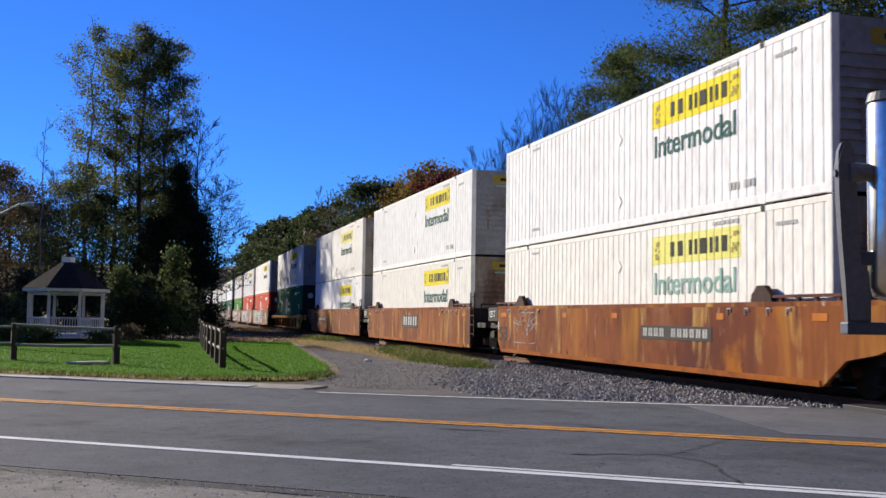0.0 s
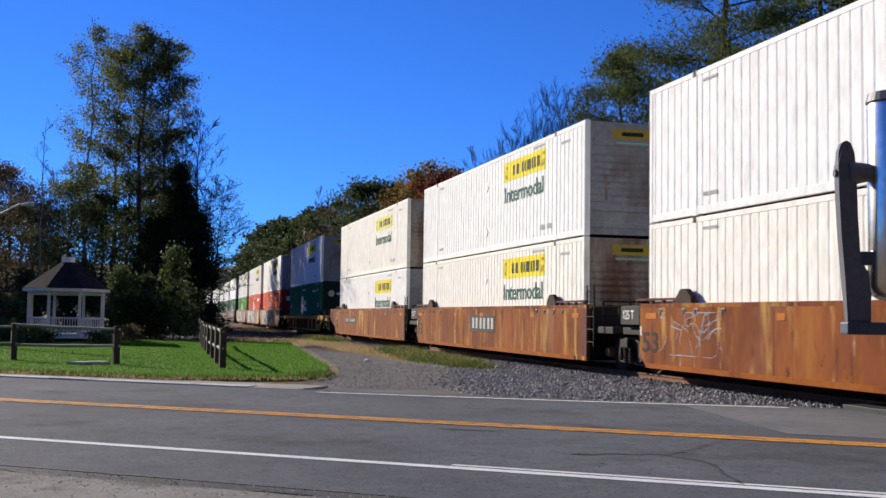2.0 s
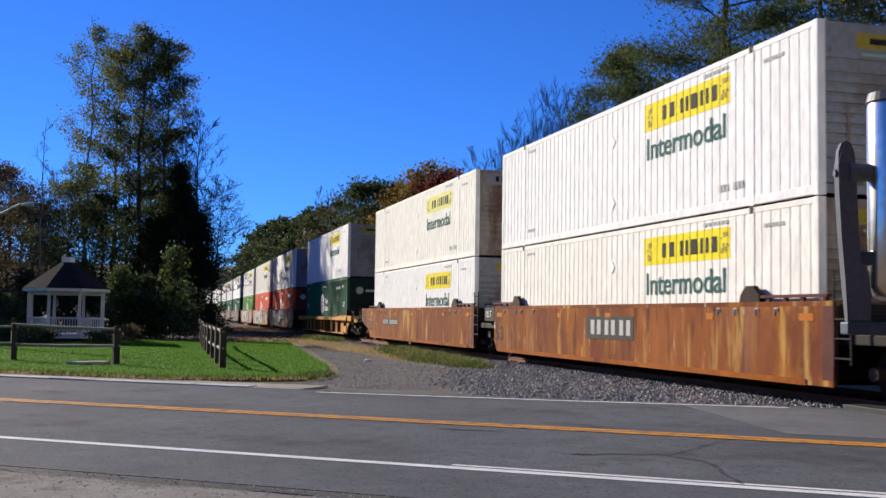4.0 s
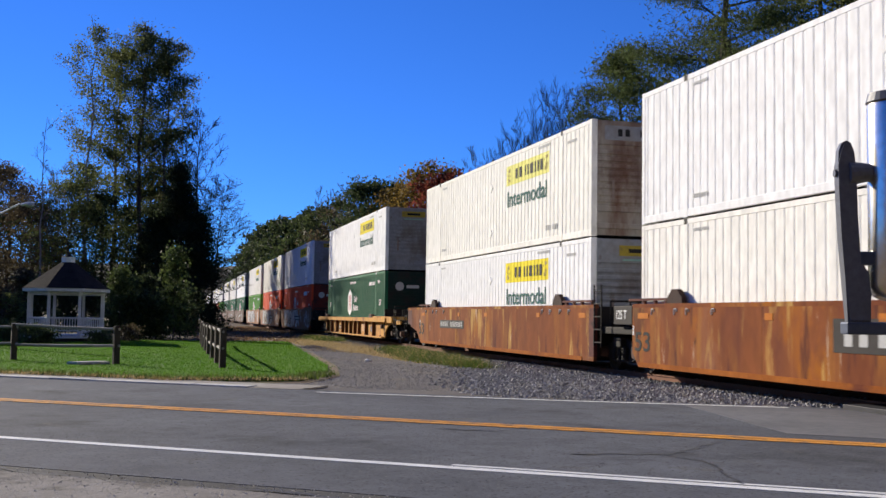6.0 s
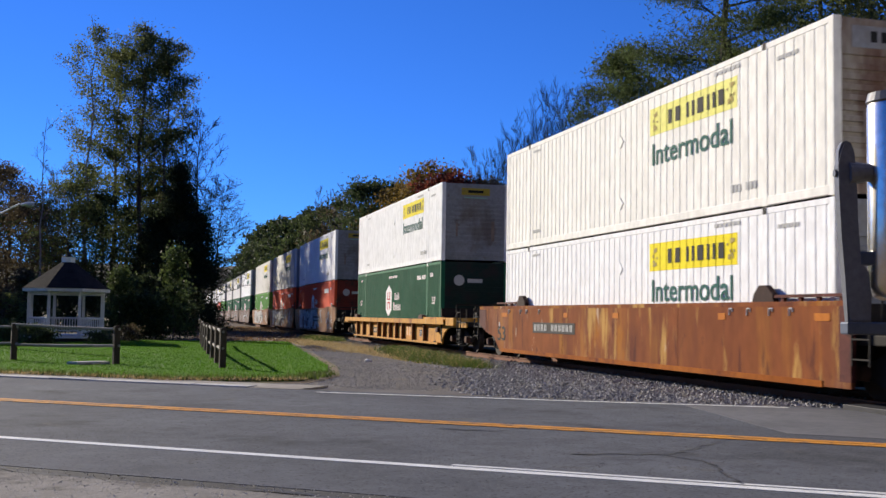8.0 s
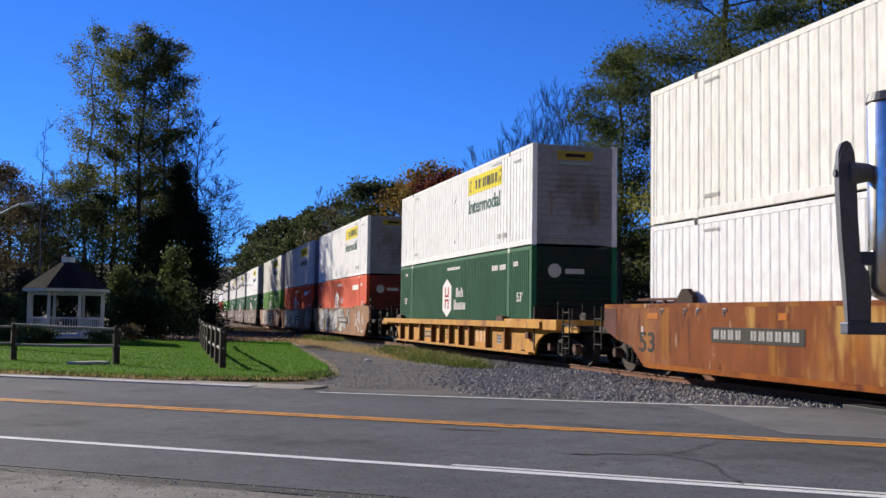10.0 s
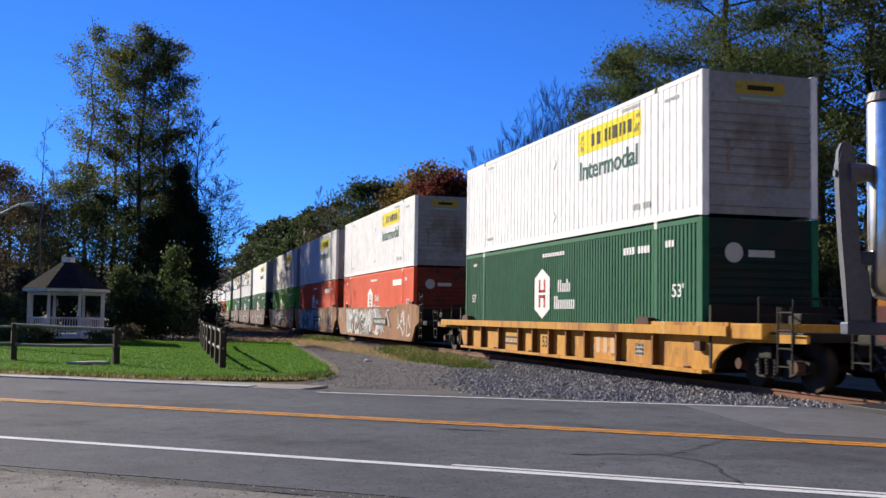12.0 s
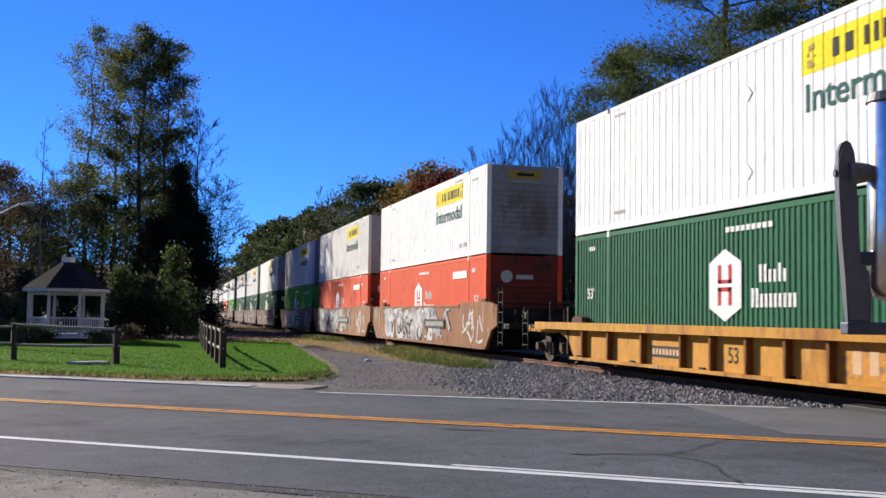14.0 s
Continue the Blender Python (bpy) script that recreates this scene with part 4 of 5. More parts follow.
def corrugated(y0, y1, z0, z1, x, side, period, depth, flat):
    """A vertical corrugated sheet facing -x (side -1) or +x."""
    bm = bmesh.new()
    ys = {y0, y1}
    k = math.floor(y0 / period) - 1
    while k * period < y1:
        for f in (0, flat, flat + 0.08, 0.92):
            yy = (k + f) * period
            if y0 < yy < y1:
                ys.add(yy)
        k += 1
    old = None
    for yy in sorted(ys):
        xx = side * (x - wave(yy + 1e-6, period, depth, flat))
        cur = (bm.verts.new((xx, yy, z0)), bm.verts.new((xx, yy, z1)))
        if old:
            bm.faces.new((old[0], cur[0], cur[1], old[1]))
        old = cur
    return bm


def facing(off, a0, z0):
    """Maps text onto the side that faces -x: right is -y."""
    return lambda u, v, w: Vector((-off - w, HALF - a0 - u, z0 + v))


def side_bar(bm, a0, a1, z0, z1, off=CW + 0.001):
    box(bm, -off - 0.003, -off, HALF - a1, HALF - a0, z0, z1)


def container(name, paint, label, style="plain", sign="sign_yellow", word="teal_ink", door="", per=0.29, dep=0.0095, flat=0.76, da=0.0, dz=0.0):
    c = thing(name, label, "container", "containers on the train")
    post = [2.0, 14.15]  # lifting posts, from the far end
    spans = [(0.14, post[0] - 0.09), (post[0] + 0.09, post[1] - 0.09), (post[1] + 0.09, 2 * HALF - 0.14)]
    for side in (-1, 1):
        for a0, a1 in spans:
            part("side_panel", corrugated(HALF - a1, HALF - a0, 0.16, CH - 0.1, CW - 0.008, side, per, dep, flat), paint, c)
        s0, s1 = sorted((side * CW, side * (CW - 0.1)))
        part("bottom_rail", boxes((s0, s1, -HALF + 0.14, HALF - 0.14, 0.02, 0.17, 0.008)), paint, c)
        part("top_rail", boxes((s0, s1, -HALF + 0.14, HALF - 0.14, CH - 0.11, CH - 0.006, 0.008)), paint, c)
        for a in post:
            s0, s1 = sorted((side * (CW + 0.004), side * (CW - 0.14)))
            part("lifting_post", boxes((s0, s1, HALF - a - 0.09, HALF - a + 0.09, 0.0, CH, 0.01)), paint, c)
            s0, s1 = sorted((side * (CW + 0.008), side * (CW - 0.17)))
            part("lifting_casting", boxes((s0, s1, HALF - a - 0.07, HALF - a + 0.07, CH - 0.12, CH + 0.012, 0.01)), "iron" if paint in ("white", "cream", "weathered") else "white_ink", c, "corner casting")
        for e in (-1, 1):
            s0, s1 = sorted((side * (CW + 0.002), side * (CW - 0.15)))
            y0, y1 = sorted((e * HALF, e * (HALF - 0.14)))
            part("corner_post", boxes((s0, s1, y0, y1, 0.0, CH, 0.012)), paint, c)
    bm = bmesh.new()
    for k in range(54):
        y = -HALF + 0.15 + k * 0.3
        box(bm, -CW + 0.09, CW - 0.09, y, min(y + 0.29, HALF - 0.14), CH - 0.05, CH - 0.012 - 0.012 * (k % 2))
    part("roof", bm, paint, c)
    part("floor", boxes((-CW + 0.1, CW - 0.1, -HALF + 0.1, HALF - 0.1, 0.05, 0.14)), "iron", c, "dark underside")
    part("end_wall", boxes((-CW + 0.14, CW - 0.14, HALF - 0.1, HALF - 0.05, 0.04, CH - 0.02)), paint, c)
    # the end that leads: header, sill and horizontal ribs
    e = thing_part("leading_end", c)
    bm = boxes((-CW + 0.14, CW - 0.14, -HALF + 0.05, -HALF + 0.08, 0.04, CH - 0.02))
    # shade of the leading end is put into these darker, grimy colours
    end = {"white": "dirty_white_shaded", "weathered": "dirty_white_shaded", "cream": "rust_grimed_shaded"}.get(paint, paint) if style == "freight" else {"green": "green_grimed_shaded", "red": "red_grimed_shaded"}.get(paint, paint)
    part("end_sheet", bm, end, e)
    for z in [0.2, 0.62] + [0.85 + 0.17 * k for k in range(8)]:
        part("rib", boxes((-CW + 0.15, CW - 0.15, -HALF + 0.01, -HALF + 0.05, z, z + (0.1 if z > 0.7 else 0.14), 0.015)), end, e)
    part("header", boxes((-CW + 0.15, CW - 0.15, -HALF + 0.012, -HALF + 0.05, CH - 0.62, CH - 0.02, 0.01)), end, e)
    if style == "freight":
        bm = corrugated(HALF - 13.4 - da, HALF - 9.8 - da, 2.02 + dz, 2.61 + dz, CW - 0.004, -1, per, dep, flat)
        p = part("sign_panel", bm, sign, c, "yellow sign panel on the corrugated side")
        bm = bmesh.new()
        for a, w in ((10.66, 0.16), (10.98, 0.2), (11.45, 0.1), (11.68, 0.1), (11.9, 0.24), (12.28, 0.1), (12.5, 0.1), (12.72, 0.2)):
            side_bar(bm, a + da, a + da + w, 2.16 + dz, 2.46 + dz)
        part("sign_mark", bm, "ink", p, "black block marks")
        bm = bmesh.new()
        rg = random.Random(3)
        for a0 in (9.9, 13.0):
            for _ in range(9):
                a, z = a0 + da + rg.uniform(0, 0.26), 2.1 + dz + rg.uniform(0, 0.36)
                side_bar(bm, a, a + rg.uniform(0.03, 0.09), z, z + rg.uniform(0.03, 0.1))
        part("sign_scroll", bm, "sign_scroll", p, "grey scroll marks")
        letters("word", "Intermodal", word, c, 3.3, 0.47, facing(CW + 0.001, 9.93 + da, 1.38 + 1.2 * dz))
        bm = bmesh.new()
        for k in range(7):
            if k != 3:
                side_bar(bm, 13.0 + k * 0.13, 13.09 + k * 0.13, 0.36, 0.5)
        for k in range(6):
            side_bar(bm, 14.55 + k * 0.11, 14.63 + k * 0.11, 2.5, 2.57)
            side_bar(bm, 12.4 + k * 0.16, 12.52 + k * 0.16, 2.67, 2.74)
            side_bar(bm, 2.3 + k * 0.1, 2.37 + k * 0.1, 0.36, 0.44)
            side_bar(bm, 2.3 + k * 0.1, 2.37 + k * 0.1, 2.62, 2.68)
        part("stencil", bm, "pale_ink", c, "small grey stencilled marks")
        for z in (2.05, 0.62):
            bm = bmesh.new()
            m = Matrix.Translation((-CW + 0.002, HALF - 8.14, z)) @ Matrix.Rotation(radians(45), 4, "X") @ Matrix.Diagonal((0.02, 0.2, 0.2, 1))
            bmesh.ops.create_cube(bm, size=1.0, matrix=m)
            part("placard_holder", bm, paint, c, "diamond placard holder")
        if door == "board":
            # a white board; its grey carries the shade of the end
            p = part("end_board", boxes((-0.95, 0.95, -HALF + 0.004, -HALF + 0.012, CH - 0.5, CH - 0.14)), "dirty_white_shaded", e, "white board on the end, greyed for shade")
            bm = boxes(*[(-0.6 + k * 0.2, -0.48 + k * 0.2, -HALF + 0.001, -HALF + 0.004, CH - 0.4, CH - 0.22) for k in range(7) if k != 2])
        else:
            p = part("end_board", boxes((-0.55, 0.55, -HALF + 0.004, -HALF + 0.012, CH - 0.44, CH - 0.18)), "sign_shaded", e, "stained yellow board on the end, dulled for shade")
            bm = boxes((-0.3, 0.3, -HALF + 0.001, -HALF + 0.004, CH - 0.36, CH - 0.26))
            part("end_word", boxes((-0.45, 0.45, -HALF + 0.006, -HALF + 0.012, CH - 0.56, CH - 0.51)), "teal_faded", e)
        part("end_mark", bm, "ink", e, "dark block marks")
        part("end_stain", boxes((0.62, 0.74, -HALF + 0.004, -HALF + 0.01, 0.75, 1.5), (-0.75, -0.68, -HALF + 0.004, -HALF + 0.01, 0.9, 1.4)), "grime" , e, "rust run below the hinge")
    if style == "group":
        bm = bmesh.new()
        h, w, ca, cz = 0.68, 0.58, 7.32, 1.52
        pts = [(HALF - ca, cz + h), (HALF - ca - w, cz + h * 0.62), (HALF - ca - w, cz - h * 0.62), (HALF - ca, cz - h), (HALF - ca + w, cz - h * 0.62), (HALF - ca + w, cz + h * 0.62)]
        prism_x(bm, pts, -CW - 0.004, -CW + 0.0)
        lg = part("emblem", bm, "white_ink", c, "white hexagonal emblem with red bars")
        bm = bmesh.new()
        for a in (ca - 0.25, ca + 0.13):
            side_bar(bm, a, a + 0.12, cz + 0.03, cz + 0.38, CW + 0.005)
            side_bar(bm, a, a + 0.12, cz - 0.38, cz - 0.04, CW + 0.005)
        side_bar(bm, ca - 0.25, ca + 0.25, cz + 0.03, cz + 0.1, CW + 0.005)
        side_bar(bm, ca - 0.25, ca + 0.25, cz - 0.12, cz - 0.04, CW + 0.005)
        part("emblem_bar", bm, "red_ink", lg)
        bm = bmesh.new()
        for k in range(6):
            side_bar(bm, 8.5 + k * 0.15, 8.58 + k * 0.15, 1.54, 1.86 if k < 2 or k == 4 else 1.76)
        for k in range(10):
            side_bar(bm, 8.24 + k * 0.145, 8.32 + k * 0.145, 1.1, 1.44 if k < 2 else 1.34)
        part("name_block", bm, "white_ink", c, "white block marks beside the emblem")
        bm = bmesh.new()
        for k in range(9):
            side_bar(bm, 7.35 + k * 0.18, 7.48 + k * 0.18, 2.5, 2.6)
            if k != 4:
                side_bar(bm, 12.55 + k * 0.15, 12.66 + k * 0.15, 2.3, 2.46)
        for k in range(3):
            side_bar(bm, 14.6 + k * 0.14, 14.7 + k * 0.14, 2.36, 2.5)
            side_bar(bm, 0.9 + k * 0.12, 0.98 + k * 0.12, 2.5, 2.6)
        part("stencil", bm, "white_ink", c, "small white stencilled marks")
        if paint == "red":
            bm = bmesh.new()
            side_bar(bm, 12.3, 14.0, 2.2, 2.44, CW + 0.005)
            part("label_patch", bm, "cream", c, "cream label patch")
        letters("length_mark", "53'", "white_ink", c, 0.5, 0.28, facing(CW + 0.001, 14.9, 1.32))
        letters("length_mark", "53'", "white_ink", c, 0.4, 0.26, facing(CW + 0.001, 0.8, 1.34))
        bm = bmesh.new()
        tube(bm, (-0.6, -HALF + 0.001, 2.2), (-0.6, -HALF + 0.012, 2.2), 0.2, n=18)
        part("end_emblem", bm, "pale_ink", e, "faint round emblem")
        part("end_mark", boxes((-0.28, 0.3, -HALF + 0.004, -HALF + 0.012, 2.12, 2.26)), "pale_ink", e)
    return c


def thing_part(name, parent):
    o = new(name)
    o.parent = parent
    return o


# ---- rail cars ----
def scribble(car, a0, a1, z0, z1, count, width, material, seed, off, label):
    """Loose sprayed strokes: bent flat strips on the side plate."""
    rng = random.Random(seed)
    for _ in range(count):
        bm = bmesh.new()
        a, z = rng.uniform(a0, a1), rng.uniform(z0, z1)
        ang, turn, w = rng.uniform(0, 6.28), rng.uniform(-0.7, 0.7), width * rng.uniform(0.6, 1.3)
        old = None
        for k in range(rng.randint(4, 9)):
            ang += turn + rng.uniform(-0.25, 0.25)
            a = min(max(a + 0.17 * math.cos(ang), a0), a1)
            z = min(max(z + 0.15 * math.sin(ang), z0), z1)
            n = (-math.sin(ang) * w / 2, math.cos(ang) * w / 2)
            cur = (bm.verts.new((-off, HALF - a - n[0], z + n[1])), bm.verts.new((-off, HALF - a + n[0], z - n[1])))
            if old:
                bm.faces.new((old[0], old[1], cur[1], cur[0]))
            old = cur
        part("spray_stroke", bm, material, car, label)
        off += 0.0003


def side_of(pts, s, x0, x1):
    """A side plate from (distance from the far end, z) corners."""
    bm = bmesh.new()
    a, b = sorted((s * x0, s * x1))
    prism_x(bm, [(HALF - q, z) for q, z in pts], a, b)
    return bm


def truck(parent, a, spin):
    y = HALF - a
    t = thing_part("truck", parent)
    t.location = (0, y, 0)
    for s in (-1, 1):
        bm = bmesh.new()
        pts = [(-1.12, 0.52), (-1.12, 0.36), (-0.72, 0.3), (-0.42, 0.2), (0.42, 0.2), (0.72, 0.3), (1.12, 0.36), (1.12, 0.52), (0.8, 0.6), (0.42, 0.74), (-0.42, 0.74), (-0.8, 0.6)]
        prism_x(bm, pts, *sorted((s * 0.93, s * 1.05)))
        bmesh.ops.bevel(bm, geom=bm.edges[:], offset=0.012, segments=1, affect="EDGES")
        part("side_frame", bm, "iron", t, "cast steel side frame")
        for yy in (-0.26, 0, 0.26):
            bm = bmesh.new()
            for k in range(5):
                tube(bm, (s * 1.1, yy, 0.27 + 0.06 * k), (s * 1.1, yy, 0.3 + 0.06 * k), 0.085, n=10)
            tube(bm, (s * 1.1, yy, 0.26), (s * 1.1, yy, 0.58), 0.05, n=8)
            part("spring", bm, "iron", t)
        for yy in (-0.89, 0.89):
            bm = bmesh.new()
            tube(bm, (s * 1.0, yy, 0.43), (s * 1.2, yy, 0.43), 0.13, 0.11, 14)
            part("bearing_cap", bm, "rust_dark", t)
    part("bolster", boxes((-1.2, 1.2, -0.2, 0.2, 0.55, 0.78, 0.03)), "iron", t)
    for yy in (-0.89, 0.89):
        bm = bmesh.new()
        tube(bm, (-1.0, 0, 0), (1.0, 0, 0), 0.075, n=10)
        for s in (-1, 1):
            tube(bm, (s * 0.69, 0, 0), (s * 0.82, 0, 0), 0.43, 0.425, 28)
            tube(bm, (s * 0.665, 0, 0), (s * 0.69, 0, 0), 0.455, 0.455, 28)
            tube(bm, (s * 0.82, 0, 0), (s * 0.85, 0, 0), 0.14, 0.12, 12)
            for k in range(3):
                an = k * 2.094
                tube(bm, (s * 0.8, 0.27 * math.cos(an), 0.27 * math.sin(an)), (s * 0.835, 0.27 * math.cos(an), 0.27 * math.sin(an)), 0.05, n=8)
        w = part("wheelset", bm, "wheel", t, "dark steel wheels on an axle")
        w.location = (0, yy, 0.43)
        if spin:
            w["spins"] = 1
    return t


def ladder(parent, a, z0, z1, material, s=-1, width=0.42):
    bm = bmesh.new()
    y = HALF - a
    x = s * 1.5
    for yy in (y - width / 2, y + width / 2):
        tube(bm, (x, yy, z0), (x, yy, z1), 0.02, n=6)
    k = z0 + 0.1
    while k < z1:
        tube(bm, (x, y - width / 2, k), (x, y + width / 2, k), 0.016, n=6)
        k += 0.3
    return part("ladder", bm, material, parent, "steel ladder")


def end_gear(car, a_in, a_out, material):
    """The platform beyond the well, with its bulkhead, brake gear and handrails."""
    y0, y1 = sorted((HALF - a_in, HALF - a_out))
    part("end_platform", boxes((-1.35, 1.35, y0, y1, 0.86, 1.02, 0.02)), material, car)
    part("centre_sill", boxes((-0.35, 0.35, y0, y1, 0.6, 0.86, 0.02)), "iron", car)
    yb = HALF - a_in
    part("bulkhead", boxes((-1.38, 1.38, yb - 0.04, yb + 0.04, 0.3, 1.5, 0.01)), material, car)
    ym = (y0 + y1) / 2
    bm = bmesh.new()
    for x in (-1.25, -0.55, 0.55, 1.25):
        tube(bm, (x, ym, 1.0), (x, ym, 1.62), 0.022, n=6)
    tube(bm, (-1.25, ym, 1.62), (1.25, ym, 1.62), 0.022, n=6)
    tube(bm, (-1.25, ym, 1.32), (1.25, ym, 1.32), 0.018, n=6)
    part("handrail", bm, "iron", car)
    bm = bmesh.new()
    tube(bm, (-0.9, ym - 0.2, 1.0), (-0.9, ym - 0.2, 1.45), 0.06, n=8)
    part("brake_post", bm, "iron", car)
    part("brake_box", boxes((-0.6, -0.2, ym - 0.3, ym + 0.1, 1.02, 1.35, 0.03)), "iron", car)
    bm = bmesh.new()
    tube(bm, (0.2, ym, 1.12), (0.9, ym, 1.12), 0.13, n=12)
    part("brake_cylinder", bm, "iron", car)



def coupler(car, a, d):
    y = HALF - a
    bm = boxes((-0.12, 0.12, *sorted((y, y - d * 0.75)), 0.72, 0.98, 0.03), (-0.2, 0.2, *sorted((y - d * 0.6, y - d * 0.95)), 0.66, 1.02, 0.05))
    part("coupler", bm, "iron", car)
    bm = bmesh.new()
    old = None
    for k in range(7):
        p = Vector((-0.4, y - d * 0.15 * k, 0.7 - 0.28 * math.sin(k / 6 * math.pi)))
        if old:
            tube(bm, old, p, 0.03, n=6)
        old = p
    part("air_hose", bm, "plate_dark", car)


def guides(car, a_list, material):
    for a in a_list:
        for s in (-1, 1):
            bm = bmesh.new()
            pts = [(HALF - a - 0.34, 1.5), (HALF - a + 0.34, 1.5), (HALF - a + 0.3, 1.66), (HALF - a + 0.12, 1.82), (HALF - a - 0.1, 1.82), (HALF - a - 0.3, 1.66)]
            prism_x(bm, pts, *sorted((s * 1.36, s * 1.47)))
            part("container_guide", bm, material, car, "dark hexagonal container guide")


def rust_car(kind, spin):
    """One unit of the articulated set: 'lead', 'middle' or 'trail' (its far end is the set's outer end)."""
    car = thing("well_car", "rust-brown steel well car unit with peeling paint and rust streaks", "well car", "well car units")
    far_out, near_out = kind == "trail", kind == "lead"
    f_top, f_pts = (-1.95, [(-1.95, 1.5), (-1.95, 0.98), (-1.25, 0.74), (-0.5, 0.62), (0.1, 0.2)]) if far_out else (-0.03, [(-0.03, 1.5), (-0.03, 0.5), (0.25, 0.2)])
    n_pts = [(16.15, 0.2), (16.75, 0.62), (17.5, 0.74), (18.2, 0.98), (18.2, 1.5)] if near_out else [(16.8, 0.2), (16.8, 1.5)]
    pts = f_pts + n_pts
    for s in (-1, 1):
        p = part("side_sill", side_of(pts, s, 1.42, 1.495), "rust", car, "rust-streaked side plate")
        a0, a1 = (f_top, 18.2 if near_out else 16.8)
        part("top_chord", side_of([(a0 + 0.01, 1.455), (a1 - 0.01, 1.455), (a1 - 0.01, 1.535), (a0 + 0.01, 1.535)], s, 1.36, 1.4975), "rust", p)
        part("bottom_chord", side_of([(0.3, 0.19), (16.1, 0.19), (16.1, 0.29), (0.3, 0.29)], s, 1.3, 1.512), "rust_orange", p, "brighter orange rust on the lower chord")
        if not near_out:
            part("end_post", side_of([(16.52, 0.3), (16.81, 0.3), (16.81, 1.455), (16.52, 1.455)], s, 1.41, 1.5), "rust_maroon", p, "dark maroon end post")
        for q in (5.1, 11.3):
            part("weld_seam", boxes((*sorted((s * 1.494, s * 1.498)), HALF - q - 0.01, HALF - q + 0.01, 0.3, 1.455)), "rust", p)
        for q in ((15.9, 16.3), (0.25, 0.75), (12.9, 13.15), (8.2, 8.5), (5.2, 5.45)):
            part("reflector", boxes((*sorted((s * 1.495, s * 1.503)), HALF - q[1], HALF - q[0], 1.22, 1.34)), "orange_mark", p, "faded orange patch")
    bm = boxes(*[(-1.42, 1.42, HALF - q - 0.1, HALF - q + 0.1, 0.17, 0.3) for q in (0.4, 3.5, 6.6, 9.6, 12.7, 15.7)])
    part("cross_bearer", bm, "iron", car)
    guides(car, (1.85, 14.35), "guide_brown")
    for q in (0.9, 1.9, 2.4, 3.4, 13.3, 13.9, 14.6, 15.2):
        bm = bmesh.new()
        for a, b in (((q, 1.42), (q, 1.3)), ((q, 1.42), (q + 0.1, 1.42)), ((q + 0.1, 1.42), (q + 0.1, 1.36))):
            tube(bm, (-1.505, HALF - a[0], a[1]), (-1.505, HALF - b[0], b[1]), 0.012, n=5)
        part("lashing_hook", bm, "spray_white", car, "small pale hook")
    for s in (-1, 1):
        bm = boxes((*sorted((s * 1.36, s * 1.46)), HALF - 16.6, HALF - 14.7, 1.6, 1.65), *[(*sorted((s * 1.38, s * 1.44)), HALF - q - 0.04, HALF - q + 0.04, 1.53, 1.61) for q in (14.9, 15.4, 15.9, 16.5)])
        part("guide_rail", bm, "rust_maroon", car)
        bm = boxes((*sorted((s * 1.36, s * 1.46)), HALF - 1.6, HALF + 0.3, 1.6, 1.65), *[(*sorted((s * 1.38, s * 1.44)), HALF - q - 0.04, HALF - q + 0.04, 1.53, 1.61) for q in (1.4, 0.9, 0.4)])
        part("guide_rail", bm, "rust_maroon", car)
    end_gear(car, -0.15, -2.6 if far_out else -1.2, "iron")
    end_gear(car, 16.45, 18.8 if near_out else 18.0, "iron")
    off = 1.499
    if kind != "middle":
        bm = bmesh.new()
        q0 = 9.72 if near_out else 2.95
        p = part("number_plate", boxes((-off - 0.004, -off + 0.003, HALF - q0 - 3.0, HALF - q0, 0.8, 1.08)), "plate_dark", car, "dark patch with pale block marks")
        for k in range(11):
            if k != 4:
                q = q0 + 0.12 + k * 0.255
                side_bar(bm, q, q + 0.06, 0.86, 1.03, off + 0.005)
                side_bar(bm, q + 0.1, q + 0.16, 0.86, 1.03, off + 0.005)
        part("plate_mark", bm, "pale_ink", p)
    else:
        p = part("logo_plate", boxes((-off - 0.004, -off + 0.003, HALF - 9.72, HALF - 7.12, 0.74, 1.26)), "plate_dark", car, "dark square with pale block marks")
        bm = bmesh.new()
        for q in (7.4, 7.76, 8.2, 8.56, 9.0, 9.36):
            side_bar(bm, q, q + 0.2, 0.84, 1.18, off + 0.005)
        part("plate_mark", bm, "pale_ink", p)
    if kind == "lead":
        scribble(car, 0.9, 3.4, 0.5, 1.35, 24, 0.02, "spray_grey", 5, 1.5, "pale sprayed line")
    letters("length_mark", "53", "ink", car, 0.72, 0.42, facing(off, -0.12 if far_out else 0.1, 0.52))
    if not far_out:
        part("data_box", boxes((-1.5, -1.2, HALF + 0.05, HALF + 1.0, 1.08, 1.5, 0.02)), "plate_dark", car, "grey-brown steel box")
        letters("load_mark", "125 T", "white_ink", car, 0.52, 0.2, facing(1.502, -0.85, 1.2))
    part("tally_mark", boxes((-off - 0.002, -off + 0.003, HALF - 0.06, HALF + 0.0, 0.86, 1.06)), "line_white", car)
    if not near_out:
        ladder(car, 17.05, 0.55, 2.0, "iron")
    else:
        ladder(car, 18.4, 0.5, 1.5, "iron")
    if far_out:
        for s in (-1, 1):
            part("end_box", side_of([(-1.96, 0.99), (-1.3, 0.77), (-1.3, 1.44), (-1.96, 1.44)], s, 1.42, 1.5), "rust_maroon", car, "dark maroon panel at the car's end")
        ladder(car, -2.3, 0.5, 1.5, "iron")
        coupler(car, -2.6, -1)
        truck(car, -1.15, spin)
    else:
        truck(car, -1.5, spin)
    if near_out:
        truck(car, 17.3, spin)
        coupler(car, 18.8, 1)
    return car


